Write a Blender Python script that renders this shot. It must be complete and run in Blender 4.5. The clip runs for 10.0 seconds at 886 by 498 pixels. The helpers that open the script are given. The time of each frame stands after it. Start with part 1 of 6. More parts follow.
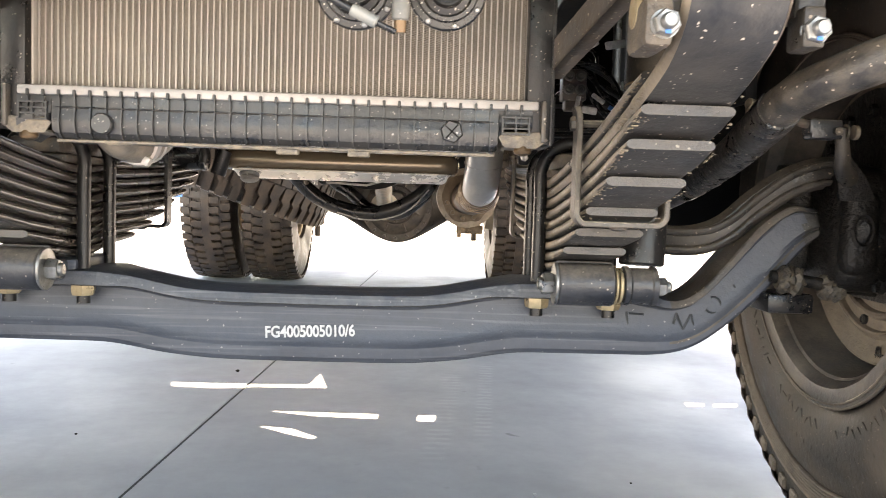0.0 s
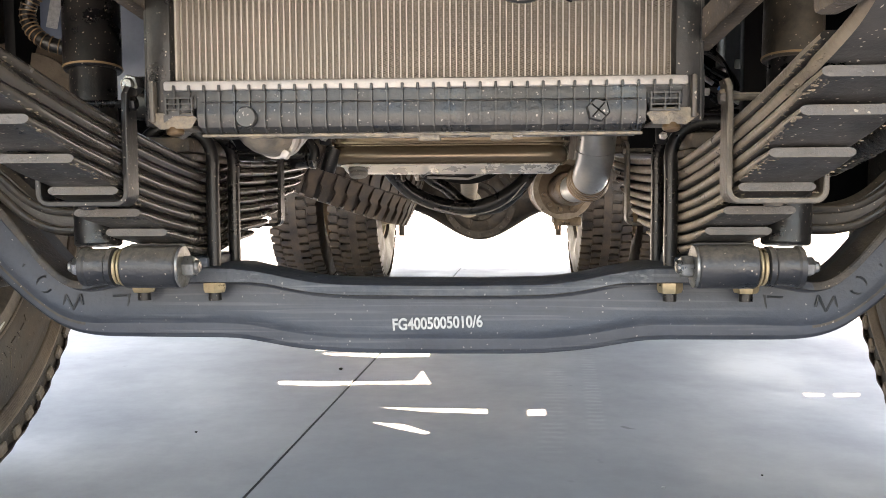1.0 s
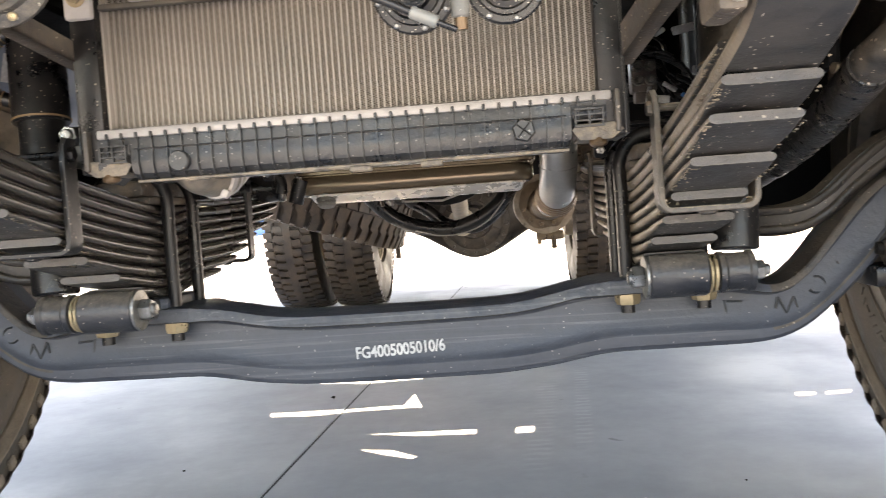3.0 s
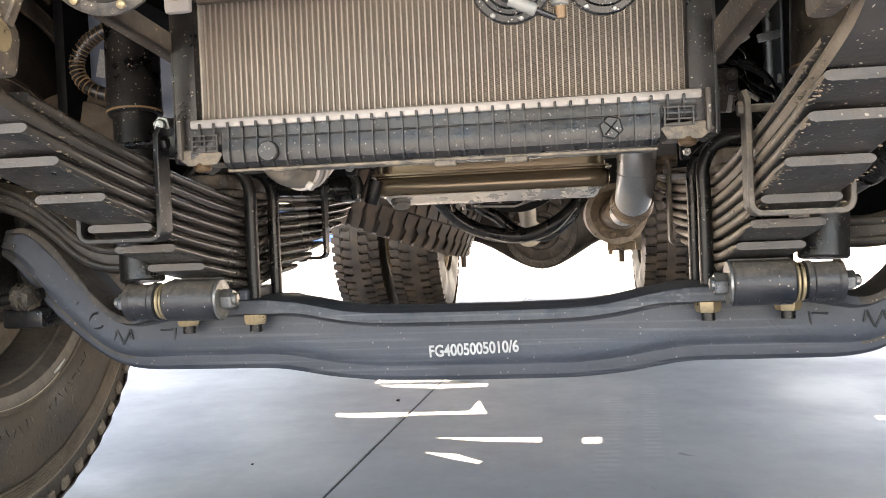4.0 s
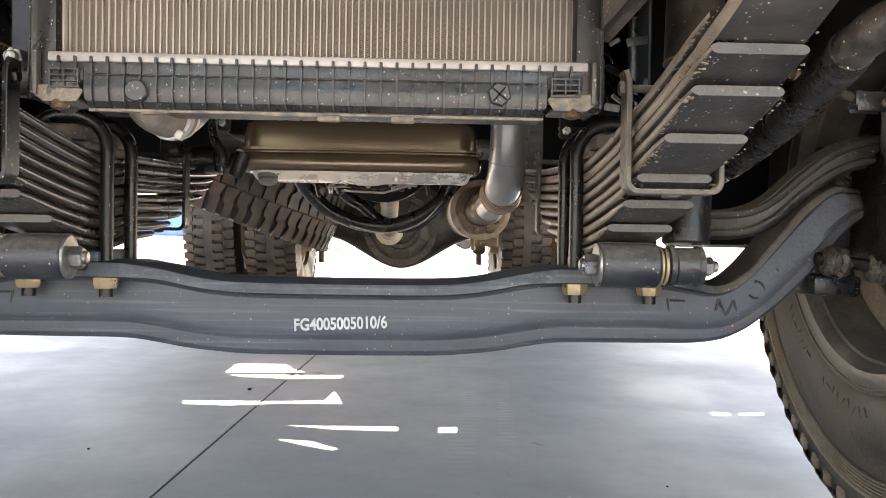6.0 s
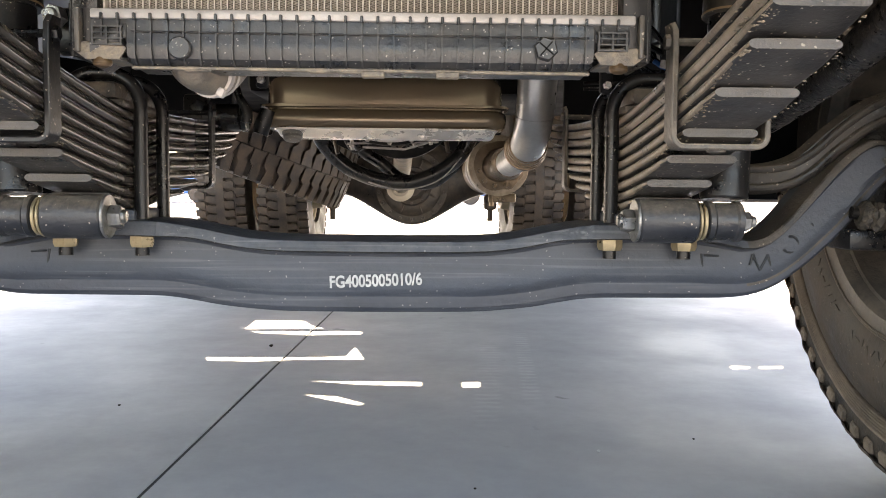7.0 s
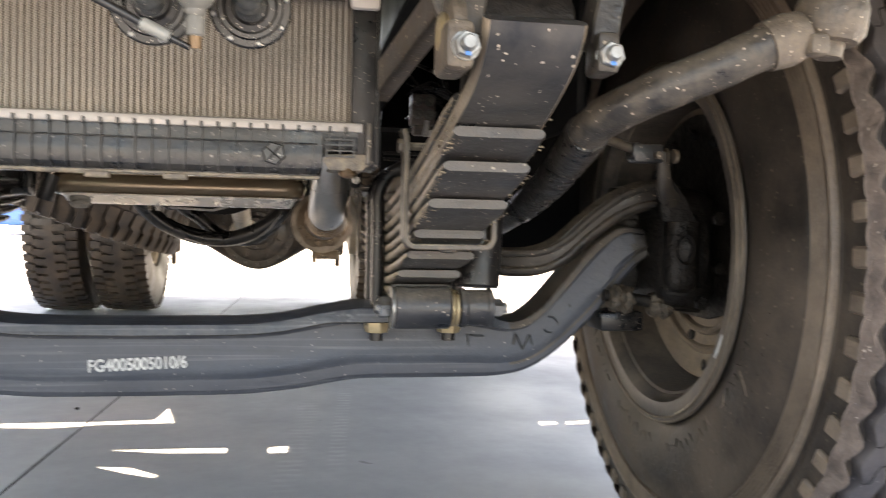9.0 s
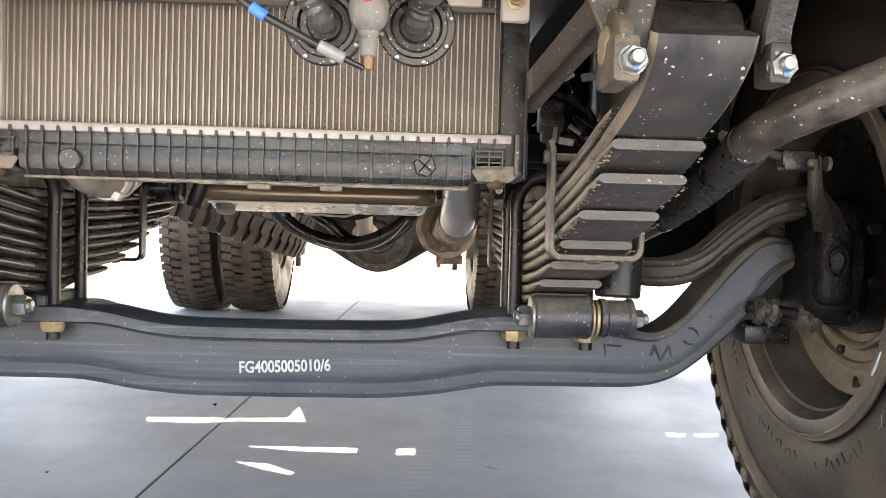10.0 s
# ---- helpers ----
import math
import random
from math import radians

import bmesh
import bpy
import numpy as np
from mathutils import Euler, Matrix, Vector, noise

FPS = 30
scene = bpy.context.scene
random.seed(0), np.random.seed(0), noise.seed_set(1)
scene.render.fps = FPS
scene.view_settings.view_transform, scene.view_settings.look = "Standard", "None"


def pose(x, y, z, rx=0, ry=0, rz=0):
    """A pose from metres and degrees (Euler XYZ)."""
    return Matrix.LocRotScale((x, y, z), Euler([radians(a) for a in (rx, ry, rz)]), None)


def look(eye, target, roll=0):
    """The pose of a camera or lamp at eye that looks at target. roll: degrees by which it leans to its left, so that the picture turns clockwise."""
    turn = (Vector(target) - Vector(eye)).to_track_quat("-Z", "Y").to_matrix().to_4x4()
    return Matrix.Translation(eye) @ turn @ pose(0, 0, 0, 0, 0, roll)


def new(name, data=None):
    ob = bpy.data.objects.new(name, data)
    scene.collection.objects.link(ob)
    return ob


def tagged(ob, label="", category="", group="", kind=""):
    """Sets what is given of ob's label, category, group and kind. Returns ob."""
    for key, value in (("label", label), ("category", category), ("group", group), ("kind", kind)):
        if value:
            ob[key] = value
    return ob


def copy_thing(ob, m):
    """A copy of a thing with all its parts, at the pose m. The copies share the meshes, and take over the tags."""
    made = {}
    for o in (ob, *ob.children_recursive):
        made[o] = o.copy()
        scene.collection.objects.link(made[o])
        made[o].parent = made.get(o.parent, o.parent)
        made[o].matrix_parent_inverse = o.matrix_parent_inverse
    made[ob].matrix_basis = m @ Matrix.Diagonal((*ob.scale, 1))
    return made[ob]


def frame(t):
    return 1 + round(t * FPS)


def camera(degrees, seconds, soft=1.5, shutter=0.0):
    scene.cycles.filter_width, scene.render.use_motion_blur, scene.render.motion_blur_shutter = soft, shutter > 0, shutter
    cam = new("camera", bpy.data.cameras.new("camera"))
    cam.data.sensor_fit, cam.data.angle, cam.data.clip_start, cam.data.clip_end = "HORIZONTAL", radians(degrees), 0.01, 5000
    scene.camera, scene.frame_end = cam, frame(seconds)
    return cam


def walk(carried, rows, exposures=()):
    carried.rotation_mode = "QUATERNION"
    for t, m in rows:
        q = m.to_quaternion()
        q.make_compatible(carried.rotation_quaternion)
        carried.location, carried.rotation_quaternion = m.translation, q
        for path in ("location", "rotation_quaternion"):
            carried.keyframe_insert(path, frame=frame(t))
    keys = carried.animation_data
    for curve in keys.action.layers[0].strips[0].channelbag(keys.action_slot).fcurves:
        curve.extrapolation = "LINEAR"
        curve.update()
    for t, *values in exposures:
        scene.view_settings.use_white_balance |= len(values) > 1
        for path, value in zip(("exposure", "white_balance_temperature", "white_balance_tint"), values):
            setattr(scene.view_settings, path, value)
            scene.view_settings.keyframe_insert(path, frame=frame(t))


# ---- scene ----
cam = camera(56.0, 10.0, 0.85, 0.35)
PATH = [
    (0, (0.175, -1.381, 0.582), (0.224, 0.614, 0.455), 1.8),
    (0.5, (0.136, -1.364, 0.561), (0.118, 0.632, 0.444), 1.5),
    (1, (0.086, -1.362, 0.562), (-0.034, 0.63, 0.432), -0.3),
    (1.5, (0.081, -1.36, 0.565), (0.039, 0.634, 0.419), -2.0),
    (2, (0.148, -1.349, 0.565), (0.317, 0.639, 0.436), -1.3),
    (2.5, (0.19, -1.356, 0.573), (0.263, 0.64, 0.465), -2.9),
    (3, (0.172, -1.362, 0.569), (0.029, 0.631, 0.484), -4.1),
    (4.3, (0.141, -1.365, 0.548), (-0.153, 0.613, 0.543), -2.2),
    (4.5, (0.135, -1.36, 0.553), (-0.121, 0.623, 0.594), -1.9),
    (5, (0.128, -1.353, 0.56), (0.026, 0.641, 0.673), -0.8),
    (5.5, (0.124, -1.347, 0.538), (0.135, 0.652, 0.568), 0.2),
    (6, (0.117, -1.341, 0.5), (0.175, 0.658, 0.462), 0.9),
    (7.3, (0.063, -1.34, 0.501), (0.114, 0.654, 0.348), 0.4),
    (7.5, (0.097, -1.339, 0.507), (0.194, 0.653, 0.358), 0.4),
    (8, (0.176, -1.352, 0.532), (0.535, 0.611, 0.411), 0.8),
    (8.5, (0.222, -1.352, 0.561), (0.788, 0.564, 0.459), 1.3),
    (8.7, (0.231, -1.355, 0.565), (0.756, 0.573, 0.484), 1.5),
    (9, (0.23, -1.37, 0.581), (0.581, 0.598, 0.522), 1.3),
    (9.5, (0.198, -1.38, 0.594), (0.323, 0.615, 0.543), 1.3),
    (10, (0.186, -1.373, 0.589), (0.274, 0.625, 0.531), 1.5),
]
EXPOSURE = [(0.0, 3.73, 8750.0, 15.0), (0.5, 3.50, 8650.0, 15.0), (1.0, 3.45, 8650.0, 15.0), (2.0, 3.45, 8550.0, 15.0), (3.0, 3.43, 8550.0, 15.0), (4.5, 3.55, 8550.0, 15.0), (5.0, 3.80, 8550.0, 15.0), (5.5, 3.67, 8550.0, 15.0), (6.0, 3.36, 8550.0, 15.0), (7.5, 3.25, 8550.0, 15.0), (8.0, 3.42, 8550.0, 15.0), (8.5, 2.82, 8550.0, 15.0), (9.0, 3.22, 8700.0, 15.0), (9.5, 3.53, 8700.0, 15.0), (10.0, 3.52, 8550.0, 15.0)]
walk(cam, [(t, look(eye, target, roll)) for t, eye, target, roll in PATH], EXPOSURE)

# ---- world, sun ----
SUN_EL, SUN_AZ = 62.0, 8.0      # elevation; azimuth from straight behind the truck, towards its right
world = bpy.data.worlds.new("sky")
scene.world = world
world.use_nodes = True
wn = world.node_tree
sky = wn.nodes.new("ShaderNodeTexSky")
sky.sky_type = "NISHITA"
sky.sun_disc = False
sky.sun_elevation = radians(SUN_EL)
sky.sun_rotation = radians(SUN_AZ)
sky.air_density, sky.dust_density, sky.ozone_density = 1.0, 2.0, 1.0
wn.nodes["Background"].inputs["Strength"].default_value = 0.15
wn.links.new(sky.outputs[0], wn.nodes["Background"].inputs["Color"])
TO_SUN = Vector((math.sin(radians(SUN_AZ)) * math.cos(radians(SUN_EL)), math.cos(radians(SUN_AZ)) * math.cos(radians(SUN_EL)), math.sin(radians(SUN_EL))))
sun = new("sun", bpy.data.lights.new("sun", "SUN"))
sun.data.energy, sun.data.angle, sun.data.color = 4.0, radians(0.53), (1.0, 0.95, 0.88)
sun.matrix_world = look(TO_SUN * 30, (0, 0, 0))


# ---- materials ----
def mat(name, color, rough=0.5, metal=0.0, vary=0.25, scale=6.0, fine=90.0, bump=0.15, dust=None, dust_amount=0.0, dust_scale=14.0, specks=None, speck_amount=0.0, speck_scale=60.0, spec=0.5, island=0.0, track=False, patchy=0.09, streak=0.0, settle=None):
    """Base colour with cloudy and grainy variation, optional dust film and mud specks."""
    def warm(c_):
        """Road dust here leans a little to red."""
        return (c_[0], c_[1] * 0.965, c_[2] * 0.965) if c_ and c_[0] > c_[1] * 1.02 else c_
    color, dust, specks, settle = warm(color), warm(dust), warm(specks), warm(settle)
    m = bpy.data.materials.new(name)
    m.use_nodes = True
    t = m.node_tree
    n, k = t.nodes, t.links
    b = n["Principled BSDF"]
    b.inputs["Metallic"].default_value = metal
    b.inputs["Specular IOR Level"].default_value = spec
    co = n.new("ShaderNodeTexCoord")

    def tex(s, detail=5.0, rough_=0.6):
        q = n.new("ShaderNodeTexNoise")
        q.inputs["Scale"].default_value, q.inputs["Detail"].default_value, q.inputs["Roughness"].default_value = s, detail, rough_
        k.new(co.outputs["Object"], q.inputs["Vector"])
        return q.outputs["Fac"]

    def ramp(fac, a, b_, lo=0.35, hi=0.65):
        q = n.new("ShaderNodeMapRange")
        q.inputs["From Min"].default_value, q.inputs["From Max"].default_value = lo, hi
        q.inputs["To Min"].default_value, q.inputs["To Max"].default_value = a, b_
        k.new(fac, q.inputs["Value"])
        return q.outputs["Result"]

    def mix(fac, a, b_):
        q = n.new("ShaderNodeMix")
        q.data_type = "RGBA"
        for sock, val in ((q.inputs[0], fac), (q.inputs[6], a), (q.inputs[7], b_)):
            if isinstance(val, (int, float, tuple)):
                sock.default_value = val
            else:
                k.new(val, sock)
        return q.outputs[2]

    c = (*color, 1.0)
    dark = (*[v * (1 - vary) for v in color], 1.0)
    light = (*[min(1.0, v * (1 + vary)) for v in color], 1.0)
    big, grain = tex(scale), tex(fine, 3.0)
    col = mix(ramp(big, 0.0, 1.0), dark, light)
    col = mix(ramp(grain, 0.0, 0.35, 0.4, 0.7), col, dark)
    r = ramp(big, rough - patchy, min(1.0, rough + patchy))
    if island:
        geo = n.new("ShaderNodeNewGeometry")
        col = mix(ramp(geo.outputs["Random Per Island"], 0.0, island, 0.0, 1.0), col, light)
    if dust:
        f = ramp(tex(dust_scale, 6.0, 0.7), 0.0, dust_amount, 0.38, 0.66)
        col = mix(f, col, (*dust, 1.0))
        q = n.new("ShaderNodeMix")
        k.new(f, q.inputs[0]), k.new(r, q.inputs[2])
        q.inputs[3].default_value = 0.9
        r = q.outputs[0]
    if settle:      # dust that has settled on what faces up
        geo2 = n.new("ShaderNodeNewGeometry")
        up = n.new("ShaderNodeSeparateXYZ")
        k.new(geo2.outputs["Normal"], up.inputs[0])
        q = n.new("ShaderNodeMath")
        q.operation = "MULTIPLY"
        k.new(ramp(up.outputs[2], 0.0, 1.0, 0.05, 0.7), q.inputs[0])
        k.new(ramp(tex(110.0, 4.0, 0.7), 0.25, 0.9, 0.35, 0.62), q.inputs[1])
        col = mix(q.outputs[0], col, (*settle, 1.0))
    if specks:
        v = n.new("ShaderNodeTexVoronoi")
        v.inputs["Scale"].default_value = speck_scale
        warp = n.new("ShaderNodeTexNoise")
        warp.inputs["Scale"].default_value = speck_scale * 1.6
        k.new(co.outputs["Object"], warp.inputs["Vector"])
        shift = n.new("ShaderNodeVectorMath")
        shift.operation = "MULTIPLY_ADD"
        k.new(warp.outputs["Color"], shift.inputs[0])
        shift.inputs[1].default_value = [0.9 / speck_scale] * 3
        k.new(co.outputs["Object"], shift.inputs[2])
        k.new(shift.outputs[0], v.inputs["Vector"])
        sep = n.new("ShaderNodeSeparateColor")
        k.new(v.outputs["Color"], sep.inputs[0])
        keep = n.new("ShaderNodeMath")
        keep.operation = "MULTIPLY"
        size = n.new("ShaderNodeMath")       # specks of many sizes, most of them tiny
        size.operation = "MULTIPLY_ADD"
        k.new(sep.outputs[1], size.inputs[0])
        size.inputs[1].default_value = 0.22
        k.new(v.outputs["Distance"], size.inputs[2])
        k.new(ramp(size.outputs[0], 1.0, 0.0, 0.20, 0.30), keep.inputs[0])
        k.new(ramp(sep.outputs[0], 0.0, 1.0, 1 - speck_amount, 1 - speck_amount + 0.05), keep.inputs[1])
        col = mix(keep.outputs[0], col, (*specks, 1.0))
    if track:       # two faint old tyre prints along the slab
        xyz = n.new("ShaderNodeSeparateXYZ")
        k.new(co.outputs["Object"], xyz.inputs[0])
        wave = n.new("ShaderNodeTexWave")
        wave.bands_direction = "Y"
        wave.inputs["Scale"].default_value, wave.inputs["Distortion"].default_value, wave.inputs["Detail Scale"].default_value = 8.3, 2.0, 4.0
        k.new(co.outputs["Object"], wave.inputs["Vector"])
        f = ramp(wave.outputs["Fac"], 0.0, 0.60, 0.42, 0.80)
        lean = n.new("ShaderNodeMath")
        lean.operation = "MULTIPLY_ADD"
        lean.inputs[1].default_value = -0.085
        k.new(xyz.outputs[1], lean.inputs[0])
        k.new(xyz.outputs[0], lean.inputs[2])

        def times(a_, b_):
            q_ = n.new("ShaderNodeMath")
            q_.operation = "MULTIPLY"
            k.new(a_, q_.inputs[0])
            k.new(b_, q_.inputs[1])
            return q_.outputs[0]

        def band(value, lo_, hi_, soft_):
            return times(ramp(value, 0.0, 1.0, lo_, lo_ + soft_), ramp(value, 1.0, 0.0, hi_ - soft_, hi_))
        stripes = n.new("ShaderNodeMath")
        stripes.operation = "MAXIMUM"
        k.new(times(band(lean.outputs[0], 0.135, 0.215, 0.02), band(xyz.outputs[1], 0.35, 1.5, 0.3)), stripes.inputs[0])
        k.new(times(band(lean.outputs[0], 0.255, 0.310, 0.012), band(xyz.outputs[1], 0.40, 1.7, 0.3)), stripes.inputs[1])
        amount = n.new("ShaderNodeMath")
        amount.operation = "MULTIPLY"
        k.new(times(stripes.outputs[0], ramp(tex(7.0, 3.0), 0.1, 0.75)), amount.inputs[0])
        k.new(f, amount.inputs[1])
        col = mix(amount.outputs[0], col, (0.50, 0.50, 0.495, 1.0))
    if streak:      # long rolling and handling scratches
        mp = n.new("ShaderNodeMapping")
        mp.inputs["Scale"].default_value = (3.0, 150.0, 150.0)
        k.new(co.outputs["Object"], mp.inputs["Vector"])
        q = n.new("ShaderNodeTexNoise")
        q.inputs["Scale"].default_value, q.inputs["Detail"].default_value = 1.0, 6.0
        k.new(mp.outputs[0], q.inputs["Vector"])
        where = n.new("ShaderNodeSeparateXYZ")
        k.new(co.outputs["Object"], where.inputs[0])
        far = n.new("ShaderNodeMath")
        far.operation = "ABSOLUTE"
        k.new(where.outputs[0], far.inputs[0])
        level = ramp(far.outputs[0], 1.0, 0.0, 0.45, 0.57)
        for lo_, hi_, tint in ((0.54, 0.74, (0.26, 0.26, 0.26, 1.0)), (0.42, 0.26, (0.012, 0.012, 0.013, 1.0))):
            amount = n.new("ShaderNodeMath")
            amount.operation = "MULTIPLY"
            k.new(ramp(q.outputs["Fac"], 0.0, streak, lo_, hi_), amount.inputs[0])
            k.new(level, amount.inputs[1])
            col = mix(amount.outputs[0], col, tint)
    k.new(col, b.inputs["Base Color"])
    k.new(r, b.inputs["Roughness"])
    if bump:
        h = n.new("ShaderNodeMath")
        h.operation = "MULTIPLY_ADD"
        k.new(big, h.inputs[0])
        h.inputs[1].default_value = 1.5
        k.new(grain, h.inputs[2])
        q = n.new("ShaderNodeBump")
        q.inputs["Strength"].default_value, q.inputs["Distance"].default_value = bump, 0.004
        k.new(h.outputs[0], q.inputs["Height"])
        k.new(q.outputs[0], b.inputs["Normal"])
    return m


DUST = (0.33, 0.27, 0.20)
M_BEAM = mat("axle_paint", (0.042, 0.0475, 0.060), 0.42, 0.0, 0.22, 5, 120, 0.22, (0.10, 0.104, 0.112), 0.3, 9, (0.24, 0.23, 0.22), 0.12, 190, 0.45, streak=0.25)
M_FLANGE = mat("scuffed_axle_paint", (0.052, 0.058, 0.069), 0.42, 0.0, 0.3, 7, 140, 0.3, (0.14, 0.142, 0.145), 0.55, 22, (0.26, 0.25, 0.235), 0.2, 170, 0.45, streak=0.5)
M_GRIME_SHADE = mat("grimy_shade_axle_paint", (0.017, 0.017, 0.0175), 0.36, 0.0, 0.35, 9, 140, 0.35, (0.088, 0.080, 0.068), 0.42, 26, (0.30, 0.27, 0.23), 0.25, 170, 0.45)
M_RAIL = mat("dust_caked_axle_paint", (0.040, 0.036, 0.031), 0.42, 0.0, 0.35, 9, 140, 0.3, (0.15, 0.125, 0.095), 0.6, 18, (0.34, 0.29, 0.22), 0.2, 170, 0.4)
M_LEAF = mat("spring_paint", (0.022, 0.0222, 0.0235), 0.36, 0.0, 0.35, 8, 150, 0.14, (0.10, 0.086, 0.068), 0.35, 16, (0.50, 0.44, 0.35), 0.62, 150, 0.5)
M_MUD = mat("dried_mud", (0.20, 0.165, 0.12), 0.9, 0.0, 0.35, 60, 300, 0.3)
M_MARK = mat("dark_mark", (0.022, 0.023, 0.025), 0.5, 0.0, 0.3, 20, 150, 0.2)
M_LEAFEND = mat("sheared_steel", (0.080, 0.077, 0.073), 0.5, 0.0, 0.25, 10, 200, 0.45, (0.14, 0.12, 0.10), 0.4, 30, (0.3, 0.27, 0.22), 0.2, 150)
M_BLACK = mat("black_paint", (0.006, 0.006, 0.007), 0.26, 0.0, 0.3, 6, 100, 0.15, (0.050, 0.044, 0.037), 0.28, 26, (0.32, 0.28, 0.23), 0.42, 200, 0.35)
M_MUDDY = mat("mud_spattered_black", (0.007, 0.007, 0.0075), 0.26, 0.0, 0.3, 9, 140, 0.15, (0.09, 0.078, 0.062), 0.25, 40, (0.55, 0.50, 0.42), 0.75, 300, 0.5)
M_DIRTY = mat("dusty_black_paint", (0.02, 0.019, 0.018), 0.42, 0.0, 0.3, 6, 100, 0.5, (0.185, 0.145, 0.10), 0.8, 17, (0.36, 0.30, 0.23), 0.4, 120)
M_STRAP = mat("dusty_strap_steel", (0.045, 0.040, 0.034), 0.36, 0.1, 0.35, 12, 140, 0.35, (0.24, 0.20, 0.15), 0.5, 34, (0.36, 0.30, 0.23), 0.2, 150, settle=(0.36, 0.31, 0.24))
M_COVER = mat("brown_dusty_cover", (0.028, 0.024, 0.019), 0.45, 0.0, 0.35, 12, 130, 0.3, (0.10, 0.082, 0.06), 0.55, 24, (0.30, 0.25, 0.19), 0.25, 160)
M_PAINT = mat("grey_green_paint", (0.040, 0.040, 0.037), 0.42, 0.0, 0.15, 6, 120, 0.1, (0.09, 0.082, 0.07), 0.2, 18, (0.55, 0.50, 0.42), 0.42, 110)
M_LINK = mat("caked_link_paint", (0.022, 0.0205, 0.0185), 0.34, 0.0, 0.45, 9, 150, 0.28, (0.12, 0.10, 0.074), 0.5, 40, (0.44, 0.37, 0.29), 0.45, 200, 0.45, settle=(0.115, 0.096, 0.072))
M_BOOT = mat("muddy_glossy_rubber", (0.013, 0.012, 0.0115), 0.25, 0.0, 0.3, 14, 160, 0.5, (0.07, 0.058, 0.045), 0.3, 60, (0.45, 0.39, 0.31), 0.45, 150, 0.55)
M_STRUT = mat("strut_paint", (0.066, 0.061, 0.055), 0.40, 0.0, 0.35, 9, 120, 0.3, (0.20, 0.16, 0.115), 0.5, 26, (0.42, 0.36, 0.28), 0.55, 170)
M_HANG = mat("dusty_hanger_casting", (0.042, 0.035, 0.0285), 0.42, 0.0, 0.4, 12, 110, 0.6, (0.20, 0.16, 0.115), 0.6, 30, (0.42, 0.35, 0.27), 0.55, 190)
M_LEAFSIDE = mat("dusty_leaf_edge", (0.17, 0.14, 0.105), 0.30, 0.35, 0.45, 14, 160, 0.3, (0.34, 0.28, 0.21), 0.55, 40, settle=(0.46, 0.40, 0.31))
M_LEAFDARK = mat("dark_leaf_edge", (0.052, 0.046, 0.038), 0.26, 0.1, 0.12, 6, 160, 0.06, spec=0.6, patchy=0.02)
# near black: deep shade under the truck is put into this colour
M_FRAME = mat("chassis_and_shade_black", (0.004, 0.004, 0.0045), 0.6, 0.0, 0.3, 5, 80, 0.1, spec=0.1)
M_PLASTIC = mat("tank_plastic", (0.0175, 0.0178, 0.0188), 0.27, 0.0, 0.25, 8, 140, 0.15, (0.10, 0.093, 0.082), 0.28, 40, (0.36, 0.33, 0.29), 0.4, 230, 0.5)
M_RIBEDGE = mat("lighter_tank_plastic", (0.026, 0.027, 0.028), 0.32, 0.0, 0.25, 20, 140, 0.15, (0.14, 0.128, 0.11), 0.35, 40, spec=0.5)
M_FIN = mat("radiator_fins", (0.36, 0.325, 0.275), 0.55, 0.2, 0.12, 7, 160, 0.0)
# dark tone for the shade between fins, and brown for the felt strip
M_DEPTH = mat("fin_gap_shade_and_felt", (0.115, 0.102, 0.084), 0.8, 0.0, 0.12, 7, 160, 0.0, spec=0.1)
M_TUBE = mat("radiator_tubes", (0.43, 0.40, 0.35), 0.45, 0.2, 0.12, 10, 200, 0.0)
M_ALU = mat("bare_aluminium", (0.42, 0.40, 0.375), 0.5, 0.4, 0.12, 12, 200, 0.15, (0.3, 0.27, 0.22), 0.3, 20)
M_PALE = mat("pale_bracket_paint", (0.47, 0.455, 0.43), 0.5, 0.1, 0.1, 12, 160, 0.1, DUST, 0.3, 15)
M_ZINC = mat("zinc_plate", (0.30, 0.297, 0.285), 0.30, 0.8, 0.25, 40, 200, 0.15, (0.14, 0.12, 0.095), 0.4, 60)
M_GOLD = mat("yellow_zinc", (0.44, 0.36, 0.215), 0.35, 0.6, 0.35, 40, 200, 0.15, (0.17, 0.125, 0.085), 0.5, 40)
M_FOOT = mat("dusty_foot_plate", (0.10, 0.09, 0.075), 0.5, 0.1, 0.35, 25, 160, 0.5, (0.34, 0.28, 0.20), 0.75, 55)
M_SUMP = mat("bronze_engine_paint", (0.20, 0.155, 0.103), 0.25, 0.5, 0.05, 3, 120, 0.015, spec=0.6, patchy=0.02)
M_PAN = mat("worn_pan_metal", (0.82, 0.77, 0.68), 0.27, 0.5, 0.10, 12, 150, 0.06, (0.50, 0.42, 0.31), 0.15, 26)
M_STEEL = mat("bare_pipe_steel", (0.42, 0.415, 0.40), 0.30, 0.75, 0.12, 9, 150, 0.06, (0.2, 0.17, 0.13), 0.2, 12)
M_SCALE = mat("scaled_brown_steel", (0.17, 0.125, 0.082), 0.30, 0.75, 0.45, 14, 130, 0.35, (0.28, 0.225, 0.16), 0.4, 24)
M_SEAM = mat("pale_scaled_steel", (0.36, 0.30, 0.225), 0.35, 0.5, 0.35, 20, 130, 0.3, (0.20, 0.155, 0.11), 0.4, 30)
M_TYRE = mat("tyre_rubber", (0.0135, 0.0115, 0.0098), 0.46, 0.0, 0.3, 7, 120, 0.3, (0.112, 0.088, 0.066), 0.58, 6, (0.16, 0.13, 0.10), 0.2, 170, spec=0.35)
